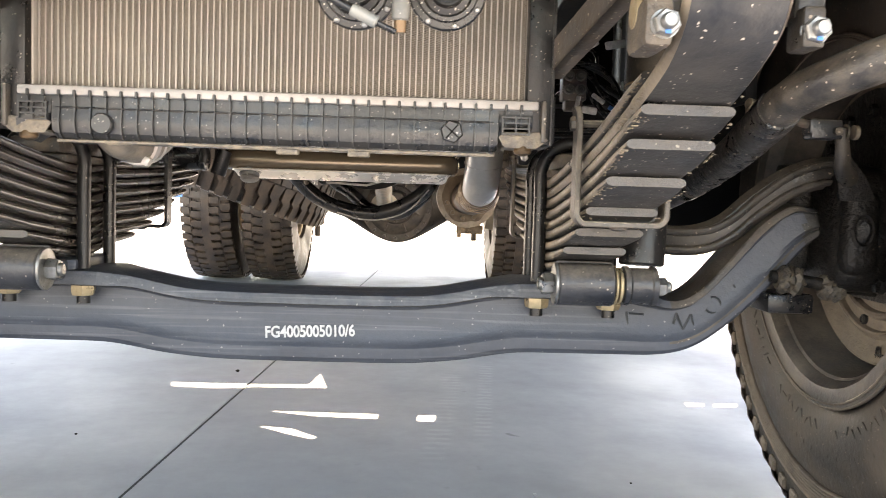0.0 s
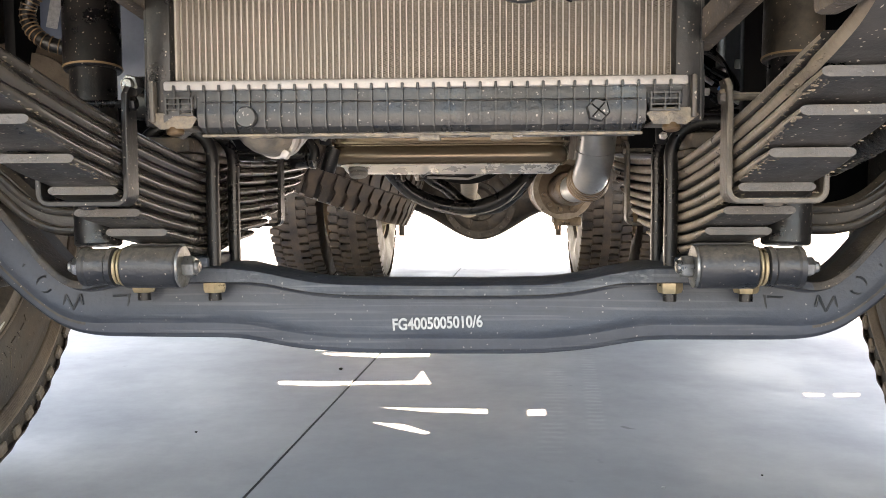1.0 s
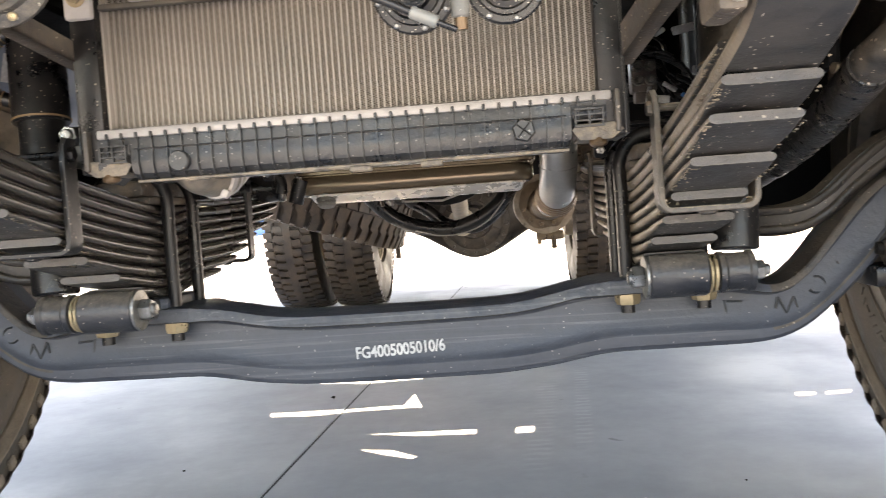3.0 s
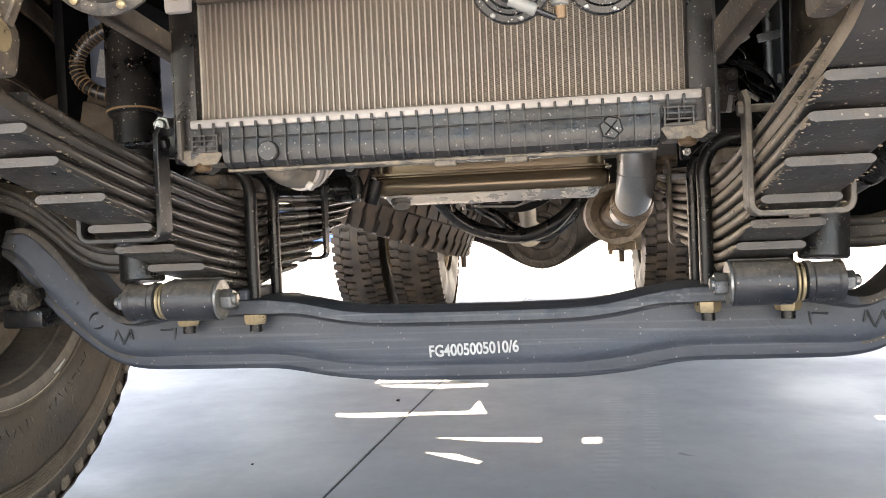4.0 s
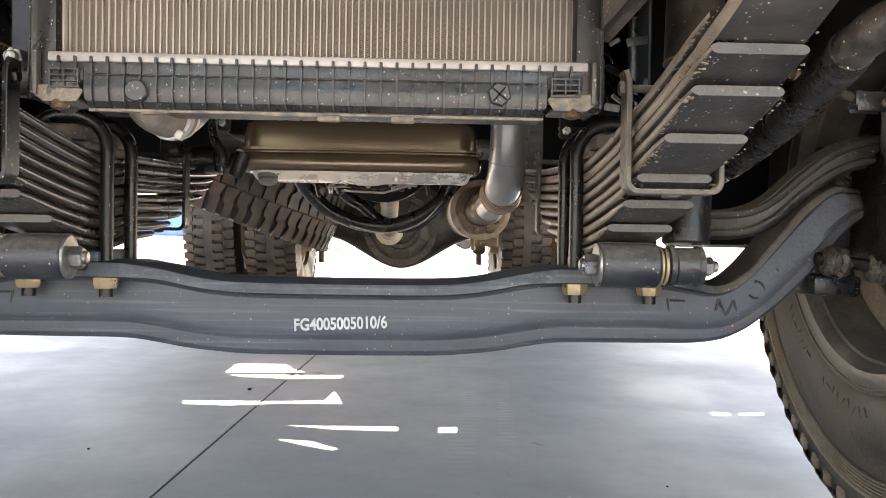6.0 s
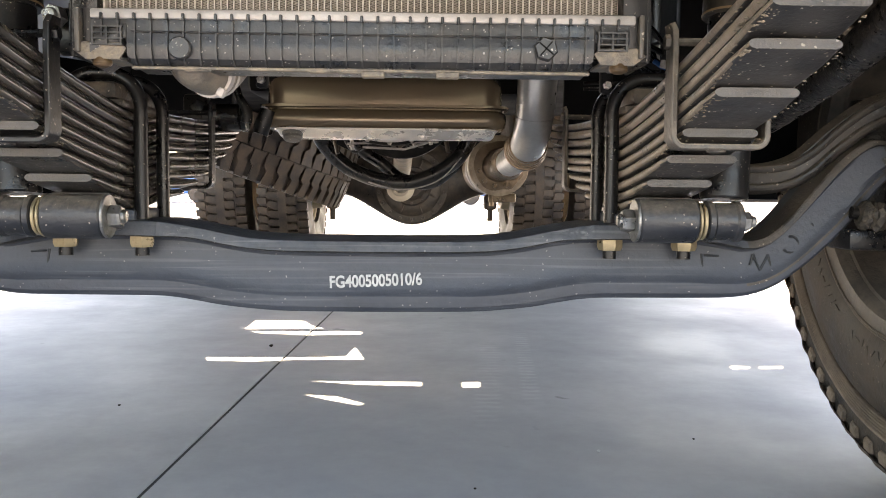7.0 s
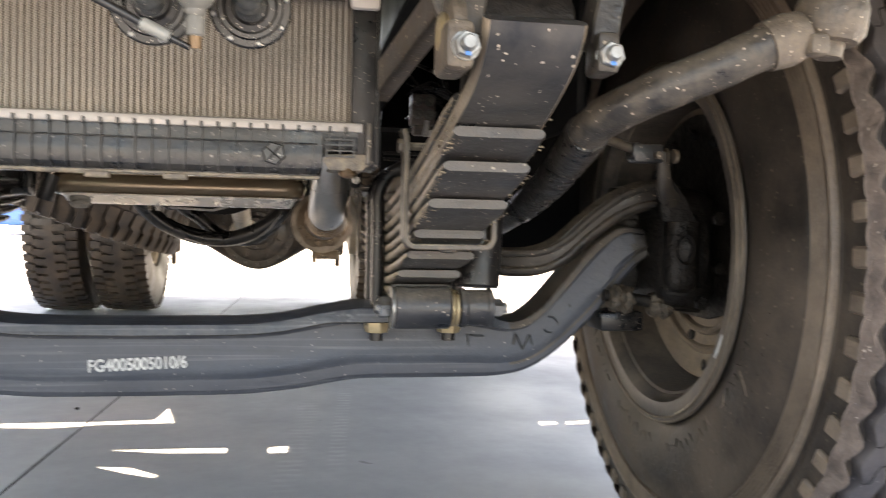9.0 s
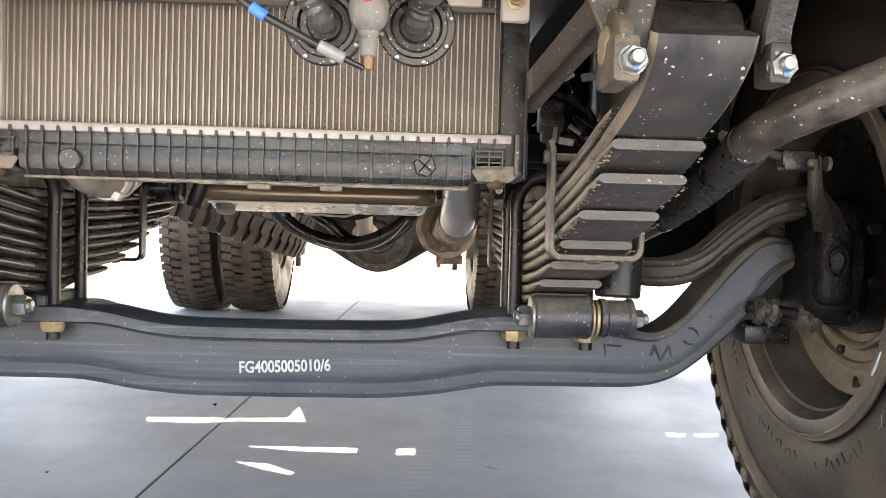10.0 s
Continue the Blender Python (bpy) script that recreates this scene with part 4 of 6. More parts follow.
def tyre_front(parent):
    bm = B()
    half = [(0.146, 0.276), (0.149, 0.298), (0.1525, 0.305), (0.1575, 0.314), (0.1605, 0.330), (0.1625, 0.35), (0.1625, 0.372), (0.1612, 0.390), (0.1592, 0.402), (0.1572, 0.408), (0.1560, 0.418), (0.153, 0.432), (0.150, 0.440)]
    half += [(0.1445, 0.4455), (0.1415, 0.4865), (0.1400, 0.489), (0.1410, 0.494), (0.1405, 0.505), (0.1385, 0.520), (0.135, 0.5335), (0.126, 0.5395), (0.09, 0.5425), (-TREAD_MID, 0.5440)]
    prof = [(-a, r) for a, r in half] + [(a + 2 * TREAD_MID, r) for a, r in half[-2::-1]]
    prof = prof + [(0.035, 0.262), (-0.12, 0.262)]
    seg = 120
    rings = [[Vector((h, math.cos(2 * math.pi * i / seg) * r, math.sin(2 * math.pi * i / seg) * r)) for i in range(seg)] for h, r in prof]
    loft(bm, rings + rings[:1], cap=False)
    bmesh.ops.remove_doubles(bm, verts=bm.verts, dist=1e-5)
    ty = part("tyre", bm, M_TYRE, parent, "worn dusty black truck tyre with zigzag ribs", sharp=40)
    # five narrow moulded rings and a broad one high on the sidewall
    for i in range(6):
        bm = B()
        r, h = 0.4445 + i * 0.0061, 0.1478 - i * 0.0005
        w = 0.0037 if i < 5 else 0.0100
        sec = [(h - 0.004, r), (h + 0.0035, r + w * 0.12), (h + 0.0060, r + w * 0.36), (h + 0.0062, r + w * 0.64), (h + 0.0042, r + w * 0.88), (h - 0.004, r + w)]
        loft(bm, [[Vector((-q, math.cos(2 * math.pi * j / seg) * v, math.sin(2 * math.pi * j / seg) * v)) for j in range(seg)] for q, v in sec], cap=False)
        # crests paler than the grooves: scuffs, plus their highlight in the colour
        part("sidewall_ring", bm, M_RING, ty, sharp=60)
    # zigzag tread ribs
    teeth = 63
    n = teeth * 8
    for u0, u1, amp0, amp1 in ((-0.1410, -0.1285, 0.0022, 0.0058), (-0.1137, -0.0820, 0.0052, 0.0046), (-0.0628, -0.0242, 0.0052, 0.0052), (-0.0050, 0.0267, 0.0046, 0.0052), (0.0415, 0.0540, 0.0058, 0.0022)):
        shoulder = u0 < -0.13 or u1 > 0.05
        bm = B()
        rings = []
        for i in range(n + 1):
            th = 2 * math.pi * i / n
            wave = math.sin(2 * math.pi * (i / 8 - 0.35))
            bend = zig(i / 8 - 0.1)
            l = u0 + (wave if u0 < -0.13 else bend) * amp0
            r = u1 + (wave if u1 > 0.05 else bend) * amp1
            wear = 0.0012 * noise.noise(Vector((u0 * 40, math.cos(th) * 9, math.sin(th) * 9))) if shoulder else 0.0
            k = 0.0035 if shoulder else 0.0015
            sec = [(l - 0.003, 0.536), (l - wear, crown(l) - 2.2 * k), (l + k, crown(l) - 0.5 * k), ((l + r) / 2, crown((l + r) / 2) + wear), (r - 0.0018, crown(r)), (r, crown(r) - 0.0015), (r + 0.003, 0.538)]
            if u1 > 0.05:
                sec = [(l - 0.003, 0.538), (l, crown(l) - 0.0015), (l + 0.0018, crown(l)), ((l + r) / 2, crown((l + r) / 2)), (r - k, crown(r) - 0.5 * k), (r, crown(r) - 2.2 * k), (r + 0.003, 0.536)]
            rings.append([Vector((u, math.cos(th) * q, math.sin(th) * q)) for u, q in sec])
        loft(bm, rings, closed=False, cap=False)
        part("tread_rib", bm, M_SHOULDER if shoulder else M_TREAD, ty, sharp=28)
    # fine cuts: one right across each outer rib, short hooks on the middle one
    cuts = [[(-0.1085, 0.60), (-0.1015, 0.60), (-0.0985, 0.57), (-0.0972, 0.48), (-0.0968, 0.30), (-0.0950, 0.16), (-0.0925, 0.11), (-0.0868, 0.10)], [(-0.0576, 0.60), (-0.0505, 0.60), (-0.0480, 0.575), (-0.0475, 0.49)], [(-0.0294, 0.10), (-0.0370, 0.10), (-0.0392, 0.125), (-0.0396, 0.20)]]
    cuts += [[(2 * TREAD_MID - u, 0.70 - f) for u, f in cuts[0]]]
    bm = B()
    for i in range(teeth):
        for cut in cuts:
            pts = [(u, 2 * math.pi * (i + f) / teeth, crown(u) + 0.0005) for u, f in cut]
            for (v0, t0, r0), (v1, t1, r1) in zip(pts, pts[1:]):
                d = Vector((v1 - v0, (t1 - t0) * 0.56)).normalized() * 0.0007
                bm.faces.new([bm.verts.new((v + q * -d.y, math.cos(t + q * d.x / 0.56) * r, math.sin(t + q * d.x / 0.56) * r)) for v, t, r, q in ((v0, t0, r0, 1), (v0, t0, r0, -1), (v1, t1, r1, -1), (v1, t1, r1, 1))])
    tagged(part("sipe", bm, M_FRAME, ty, "fine dark sipes", smooth=False), kind="stuff")
    # moulded marks on the sidewall, too worn to read: thin raised strokes
    bm = B()
    rnd = random.Random(4)
    for i in range(46):
        th = radians(196 + i * 3.1 + 9 * (i // 9))
        r = 0.338 + 0.003 * ((i * 7) % 3)
        m = Matrix.Rotation(th, 4, "X") @ Matrix.Translation((-0.1618, r, 0)) @ Matrix.Rotation(rnd.choice((0.0, 0.5, -0.5, 1.57)), 4, "X")
        box(bm, (0, 0, 0), (0.0024, 0.014 + 0.006 * rnd.random(), 0.0018), 0.0006, m, 1)
    for i in range(22):
        th = radians(188 + i * 4.4)
        m = Matrix.Rotation(th, 4, "X") @ Matrix.Translation((-0.1612, 0.382, 0)) @ Matrix.Rotation(rnd.choice((0.0, 0.4, 1.57)), 4, "X")
        box(bm, (0, 0, 0), (0.0022, 0.007 + 0.003 * rnd.random(), 0.0014), 0.0005, m, 1)
    tagged(part("moulded_marking", bm, M_TYRE, ty, smooth=False), kind="stuff")
    for th0, r0, th1, r1 in ((209.1, 0.3464, 211.8, 0.3802), (231.2, 0.3268, 230.2, 0.3440), (219.0, 0.334, 221.5, 0.345)):
        bm = B()
        sweep(bm, [Vector((-0.1635, math.cos(radians(t)) * r, math.sin(radians(t)) * r)) for t, r in ((th0, r0), ((th0 + th1) / 2 - 0.1, (r0 + r1) / 2), (th1, r1))], [0.0005, 0.0008, 0.0005], 6, 4, 0.6)
        part("scratch", bm, M_SHAFT, ty, "pale scratch on the sidewall")
    # blocks on the buttress under the shoulder, one to a tooth
    bm = B()
    for i in range(teeth):
        th = 2 * math.pi * (i + 0.56) / teeth
        m = Matrix.Rotation(th, 4, "X") @ Matrix.Translation((-0.1390, 0.5225, 0)) @ Matrix.Rotation(-0.15, 4, "Z")
        box(bm, (0, 0, 0), (0.011, 0.026, 0.0255), 0.0035, m, 1)
    tagged(part("shoulder_blocking", bm, M_RING, ty, smooth=False), kind="stuff")
    return ty


def rim(parent):
    bm = B()
    prof = [(-0.162, 0.272), (-0.166, 0.296), (-0.163, 0.3030), (-0.157, 0.3045), (-0.151, 0.298), (-0.146, 0.272), (-0.125, 0.260), (-0.06, 0.256), (-0.04, 0.252), (0.01, 0.252), (0.03, 0.258), (0.044, 0.268), (0.047, 0.2945), (0.053, 0.2945), (0.055, 0.268), (0.036, 0.252), (0.01, 0.245), (-0.04, 0.245), (-0.062, 0.248), (-0.128, 0.252), (-0.140, 0.2545), (-0.143, 0.259), (-0.152, 0.262), (-0.162, 0.272)]
    rings = [[Vector((h, math.cos(2 * math.pi * i / 72) * r, math.sin(2 * math.pi * i / 72) * r)) for i in range(72)] for h, r in prof]
    loft(bm, rings, cap=False)
    rm = part("rim", bm, M_RIM, parent, "dusty grey steel wheel rim", sharp=35)
    for x, r in ((-0.1625, 0.3040), (-0.1665, 0.2965)):
        bm = B()
        loft(bm, [[Vector((x + 0.0022 * math.cos(q), math.cos(2 * math.pi * i / 90) * (r + 0.0022 * math.sin(q)), math.sin(2 * math.pi * i / 90) * (r + 0.0022 * math.sin(q)))) for i in range(90)] for q in [2 * math.pi * j / 8 for j in range(9)]], cap=False)
        part("flange_bead", bm, M_DRUM, rm)
    bm = B()
    lathe(bm, [(-0.004, 0.246), (0.012, 0.20), (0.028, 0.16), (0.032, 0.08), (0.038, 0.08), (0.034, 0.165), (0.018, 0.203), (0.003, 0.2465)], (0, 0, 0), (1, 0, 0), 60, cap=False)
    part("disc", bm, M_RIM, rm)
    bm = B()
    sweep(bm, [Vector((x, math.cos(radians(t)) * r, math.sin(radians(t)) * r)) for t, r, x in ((206, 0.2860, -0.1655), (211, 0.2858, -0.1655), (214.5, 0.2850, -0.1655))], [0.0018, 0.0034, 0.0022], 8, 6, 0.4, (1, 0, 0))
    part("paint_stroke", bm, M_WHITE, rm, "short white paint stroke")
    bm = B()
    sweep(bm, [Vector((-0.1663, math.cos(radians(t)) * 0.2945, math.sin(radians(t)) * 0.2945)) for t in range(212, 250, 4)], 0.0011, 6, 3)
    part("rub_mark", bm, M_BEIGE, rm, "thin pale line along part of the flange")
    return rm


def front_wheel():
    bm = B()
    lathe(bm, [(-0.060, 0.100), (-0.062, 0.146), (-0.071, 0.149), (-0.0735, 0.153), (-0.072, 0.158), (-0.064, 0.161), (-0.066, 0.178), (-0.0735, 0.181), (-0.0755, 0.185), (-0.073, 0.190), (-0.070, 0.193), (-0.074, 0.212), (-0.0795, 0.224), (-0.0800, 0.231), (-0.077, 0.2345), (-0.066, 0.2350), (-0.050, 0.226), (-0.030, 0.218), (0.00, 0.19), (0.03, 0.14), (0.11, 0.10), (0.13, 0.05)], (0, 0, 0), (1, 0, 0), 72)
    wh = part("front_wheel", bm, M_DRUM, truck, "steel front wheel with rusty cast brake drum")
    tyre_front(wh)
    rim(wh)
    # black plate added over the upper part of the drum, standing in for its shade
    bm = B()
    edge_ = [(math.cos(radians(a)) * 0.222, math.sin(radians(a)) * 0.222) for a in range(-14, 195, 8)]
    edge_ += [(-0.165, -0.078), (-0.12, -0.112), (-0.05, -0.128), (0.05, -0.128), (0.12, -0.112), (0.165, -0.078)]
    prism(bm, edge_, Matrix.Translation((-0.084, 0, 0)) @ Matrix.Rotation(radians(90), 4, "Z") @ Matrix.Rotation(radians(90), 4, "X"), 0.006, 0.002)
    sh = part("backing_plate", bm, M_KNUCK, wh, "black plate added for the shade on the upper drum", sharp=30)
    for k in range(9):
        a = radians(-4 + 24 * k)
        c = Vector((-0.087, math.cos(a) * 0.185, math.sin(a) * 0.185))
        bm = B()
        hexa(bm, c, c + Vector((-0.010, 0, 0)), 0.011, 0.004)
        part("plate_bolt", bm, M_KNUCK, sh, sharp=25)
    for a, r in ((239, 0.170), (283, 0.170), (215, 0.171)):
        bm = B()
        c = Vector((-0.064, math.cos(radians(a)) * r, math.sin(radians(a)) * r))
        lathe(bm, [(0, 0.009), (0.006, 0.009), (0.008, 0.006), (0.006, 0.004)], c, (-1, 0, 0), 14)
        part("drum_bolt", bm, M_KNUCK, wh)
    # oval cast mark with a cross bar
    m = Matrix.Rotation(radians(262), 4, "X") @ Matrix.Translation((-0.0775, 0.216, 0))
    for pts in ([(0.0, 0.013 * math.cos(q), 0.007 * math.sin(q)) for q in [2 * math.pi * j / 16 for j in range(17)]], [(0, -0.013, 0), (0, 0.015, 0)], [(0, 0.001, -0.014), (0, 0.001, 0.010)]):
        bm = B()
        sweep(bm, [m @ Vector(p) for p in pts], 0.0014, 6, 2)
        part("cast_mark", bm, M_KNUCK, wh, "dark cast mark")
    return wh


fw = front_wheel()
fw.matrix_basis = pose(1.001, -0.0156, 0.5602, 0, -1.0, -0.7)
copy_thing(fw, pose(-1.001, -0.0156, 0.5602, 28, -1.0, 179.3))


# steering knuckles, arms and brake gear
def knuckle(s):
    bm = B()
    lathe(bm, [(0, 0.034), (0.006, 0.040), (0.02, 0.042), (0.16, 0.042), (0.175, 0.038), (0.18, 0.02)], (s * 0.805, 0.03, 0.475), (s * 0.06, 0, 1), 30)
    box(bm, (s * 0.865, -0.03, 0.55), (0.10, 0.17, 0.20), 0.035, seg=3)
    lathe(bm, [(0, 0.085), (0.02, 0.10), (0.05, 0.10), (0.07, 0.07)], (s * 0.835, -0.03, 0.545), (s, 0, 0), 40)
    box(bm, (s * 0.842, -0.12, 0.545), (0.055, 0.04, 0.13), 0.018, seg=3)
    kn = part("steering_knuckle", bm, M_KNUCK, truck, "dark cast steering knuckle")
    bm = B()
    lathe(bm, [(0, 0.030), (0.004, 0.031), (0.007, 0.024), (0.004, 0.02), (0.008, 0.012)], (s * 0.838, -0.139, 0.55), (-0.2 * s, -1, 0), 26)
    bmesh.ops.scale(bm, vec=(0.55, 1, 1), space=Matrix.Translation((-s * 0.838, 0, 0)), verts=bm.verts)
    part("oval_cap", bm, M_KNUCK, kn)
    for c in ((0.895, -0.13, 0.60), (0.905, -0.12, 0.52), (0.868, -0.135, 0.465)):
        bm = B()
        hexa(bm, (s * c[0], c[1], c[2]), (s * c[0], c[1] - 0.012, c[2]), 0.012)
        part("bolt", bm, M_KNUCK, kn, sharp=25)
    # steering arm, rising from behind the spring to the knuckle
    bm = B()
    sweep(bm, [(s * 0.50, 0.02, 0.531), (s * 0.575, -0.01, 0.521), (s * 0.625, -0.03, 0.5245), (s * 0.668, -0.037, 0.544), (s * 0.711, -0.042, 0.583), (s * 0.760, -0.047, 0.619), (s * 0.81, -0.053, 0.637), (s * 0.848, -0.06, 0.632), (s * 0.872, -0.06, 0.60)], [0.022, 0.024, 0.0255, 0.026, 0.026, 0.026, 0.026, 0.027, 0.028], 8, 8, 0.7, (0, 1, 0))
    arm = part("steering_arm", bm, M_ARM, truck, "black forged steering arm")
    for up_, out_ in ((0.014, 0.019), (-0.015, 0.018)):
        bm = B()
        sweep(bm, [(s * x_, y_ - out_, z_ + up_) for x_, y_, z_ in ((0.56, -0.005, 0.522), (0.625, -0.03, 0.5245), (0.668, -0.037, 0.544), (0.711, -0.042, 0.583), (0.760, -0.047, 0.619), (0.81, -0.053, 0.637), (0.846, -0.06, 0.632))], 0.0065, 10, 8)
        part("forged_ridge", bm, M_ARM, arm)
    # small clevis joint on top of the knuckle
    bm = B()
    rod(bm, (s * 0.63, -0.20, 0.727), (s * 0.735, -0.165, 0.703), 0.0075, 12)
    jt = part("brake_linkage", bm, M_DIRTY, truck, "dusty clevis rod to the brake lever")
    bm = B()
    for o in (-0.012, 0.012):
        box(bm, (s * 0.757, -0.162 + o, 0.696), (0.046, 0.007, 0.028), 0.003)
    box(bm, (s * 0.738, -0.162, 0.700), (0.014, 0.030, 0.024), 0.004)
    part("clevis", bm, M_PIN, jt)
    bm = B()
    rod(bm, (s * 0.770, -0.185, 0.693), (s * 0.770, -0.138, 0.693), 0.006, 12)
    lathe(bm, [(0, 0.011), (0.006, 0.011)], (s * 0.808, -0.162, 0.694), (-s, 0, 0), 14)
    lathe(bm, [(0, 0.012), (0.003, 0.012)], (s * 0.792, -0.162, 0.694), (-s, 0, 0), 14)
    part("clevis_pin", bm, M_DIRTY, jt)
    bm = B()
    sweep(bm, [(s * 0.785, -0.162, 0.700), (s * 0.790, -0.158, 0.67), (s * 0.800, -0.145, 0.640), (s * 0.830, -0.12, 0.615)], [0.010, 0.011, 0.014, 0.02], 12, 6, 0.7, (0, 1, 0))
    part("lever", bm, M_ARM, jt)
    bm = B()
    prism(bm, [(-0.008, 0.0), (0.008, 0.0), (0.035, -0.035), (0.06, -0.075), (0.0, -0.075), (-0.008, -0.03)], Matrix.Translation((s * 0.800, -0.128, 0.668)) @ Matrix.Diagonal((s, 1, 1, 1)) @ FACE, 0.012, 0.003)
    part("lever_web", bm, M_KNUCK, jt)
    # lower rod with crumpled boots
    bm = B()
    sweep(bm, [(s * 0.735, -0.06, 0.470), (s * 0.775, -0.065, 0.466), (s * 0.83, -0.07, 0.458), (s * 0.90, -0.07, 0.452)], 0.010, 12, 6)
    tr = part("brake_pipe", bm, M_CAST, truck, "dusty brake actuating rod with rubber boots")
    for x, z in ((0.763, 0.466), (0.832, 0.459)):
        bm = B()
        lathe(bm, [(0, 0.012), (0.004, 0.020), (0.010, 0.024), (0.013, 0.017), (0.017, 0.024), (0.021, 0.018), (0.026, 0.025), (0.034, 0.021), (0.040, 0.012)], (s * (x - 0.02), -0.068, z), (s, 0, -0.1), 22)
        for v in bm.verts:
            v.co += noise.noise_vector(v.co * 130) * 0.0055
        part("boot", bm, M_STRAW, tr, "crumpled dust-caked boot", sharp=20)
    bm = B()
    box(bm, (s * 0.762, -0.04, 0.428), (0.075, 0.08, 0.032), 0.006)
    part("black_block", bm, M_BLACK, tr)


for s in (1, -1):
    knuckle(s)

# drag link: a bent dusty bar from the pitman ball joint down along the frame
LINK = [(0.58, 0.20, 0.565), (0.573, -0.03, 0.592), (0.566, -0.20, 0.618), (0.545, -0.38, 0.642), (0.523, -0.52, 0.664), (0.518, -0.60, 0.684), (0.545, -0.655, 0.702), (0.590, -0.68, 0.722), (0.645, -0.70, 0.748)]
bm = B()
sweep(bm, LINK, 0.0195, 22, 10)
for v in bm.verts:
    v.co += noise.noise_vector(v.co * 45) * 0.0011
link = part("drag_link", bm, M_LINK, truck, "thick bent steel drag link caked in dust")
# lower stretch in a crumpled rubber sleeve
way = smooth_path(LINK, 24)
way = [p for p in way if -0.575 < p.y < -0.12]
bm = B()
rings = []
for i, c in enumerate(way):
    d = (way[min(i + 1, len(way) - 1)] - way[max(i - 1, 0)]).normalized()
    a = (Vector((1, 0, 0)) - d * d.x).normalized()
    b = d.cross(a)
    ring_ = []
    for j in range(28):
        q = 2 * math.pi * j / 28
        e_ = a * math.cos(q) + b * math.sin(q)
        dent = noise.noise(Vector((c.y * 95, math.cos(q) * 1.3, math.sin(q) * 1.3)))
        fold = 0.5 + 0.5 * math.sin(c.y * 480 + 2.2 * noise.noise(Vector((c.y * 30, q, 0))))
        ring_.append(c + e_ * (0.0205 + 0.0016 * fold + 0.0013 * dent))
    rings.append(ring_)
loft(bm, rings)
part("rubber_sleeve", bm, M_BOOT, link, "crumpled black rubber sleeve with mud specks", sharp=60)
bm = B()
lathe(bm, [(0, 0.022), (0.02, 0.024), (0.035, 0.021)], (0.632, -0.696, 0.742), (0.9, -0.1, 0.35), 24)
lathe(bm, [(0, 0.024), (0.008, 0.030), (0.03, 0.031), (0.045, 0.026), (0.05, 0.012)], (0.690, -0.70, 0.748), (0.1, 0, 1), 26)
lathe(bm, [(0, 0.012), (0.014, 0.013), (0.02, 0.026), (0.05, 0.028)], (0.69, -0.70, 0.735), (0.1, 0, 1), 24)
part("ball_joint", bm, M_HANG, link)
bm = B()
box(bm, (0.668, -0.715, 0.742), (0.018, 0.02, 0.018), 0.004)
part("clamp_lug", bm, M_HANG, link)
bm = B()
sweep(bm, [(0.695, -0.70, 0.80), (0.70, -0.70, 0.86), (0.66, -0.66, 1.0)], [0.028, 0.026, 0.03], 16, 6)
part("pitman_arm", bm, M_CAST, truck, "dark cast pitman arm")

# struts between radiator and spring hangers
for s in (1, -1):
    bm = B()
    lift, hh = (0.004, 0.018) if s > 0 else (0.046, 0.0125)
    a, b = Vector((s * 0.322, -0.36, 0.742 + lift)), Vector((s * 0.378, -0.66, 0.814 + lift * 0.8))
    for w, z0, z1 in ((0.004, -hh, hh), (0.010, -hh, -hh + 0.004)):
        loft(bm, [[p + Vector((s * (u + w - 0.004), 0, v)) for u, v in ((-w, z0), (w, z0), (w, z1), (-w, z1))] for p in (a, b)])
    part("strut", bm, M_STRUT, truck, "dusty pressed steel strut beside the radiator")

# frame rails, wheel arches, and dark sheets added to block the background
for s in (1, -1):
    bm = B()
    for c, w in (((s * 0.425, 0.1, 0.99), (0.010, 1.7, 0.28)), ((s * 0.395, 0.1, 0.855), (0.070, 1.7, 0.010)), ((s * 0.395, 0.1, 1.125), (0.070, 1.7, 0.010))):
        box(bm, c, w, 0.002)
    part("frame_rail", bm, M_FRAME, truck, "black chassis frame rail")
    bm = B()
    rings = []
    for i in range(25):
        a = radians(10 + 140 * i / 24)
        rings.append([Vector((s * x, -0.03 + math.cos(a) * r, 0.56 + math.sin(a) * r)) for x, r in ((0.72, 0.70), (1.24, 0.70), (1.24, 0.715), (0.72, 0.715))])
    loft(bm, rings)
    box(bm, (s * 0.70, 0.42, 1.0), (0.02, 0.9, 0.5), 0.004)
    part("mudguard", bm, M_FRAME, truck, "black plastic wheel arch mudguard")
    # dark sheets added where bright background would show through
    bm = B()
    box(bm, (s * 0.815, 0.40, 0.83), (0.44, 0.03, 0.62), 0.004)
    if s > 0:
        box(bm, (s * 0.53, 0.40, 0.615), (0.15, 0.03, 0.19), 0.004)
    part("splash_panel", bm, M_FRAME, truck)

# made-up sheets that close bright gaps behind the front wheels
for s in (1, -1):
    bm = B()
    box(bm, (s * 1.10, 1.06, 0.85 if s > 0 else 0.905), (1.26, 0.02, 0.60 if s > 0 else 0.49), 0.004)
    part("bulkhead", bm, M_FRAME, truck, "black sheet added behind the front wheel to block bright background")

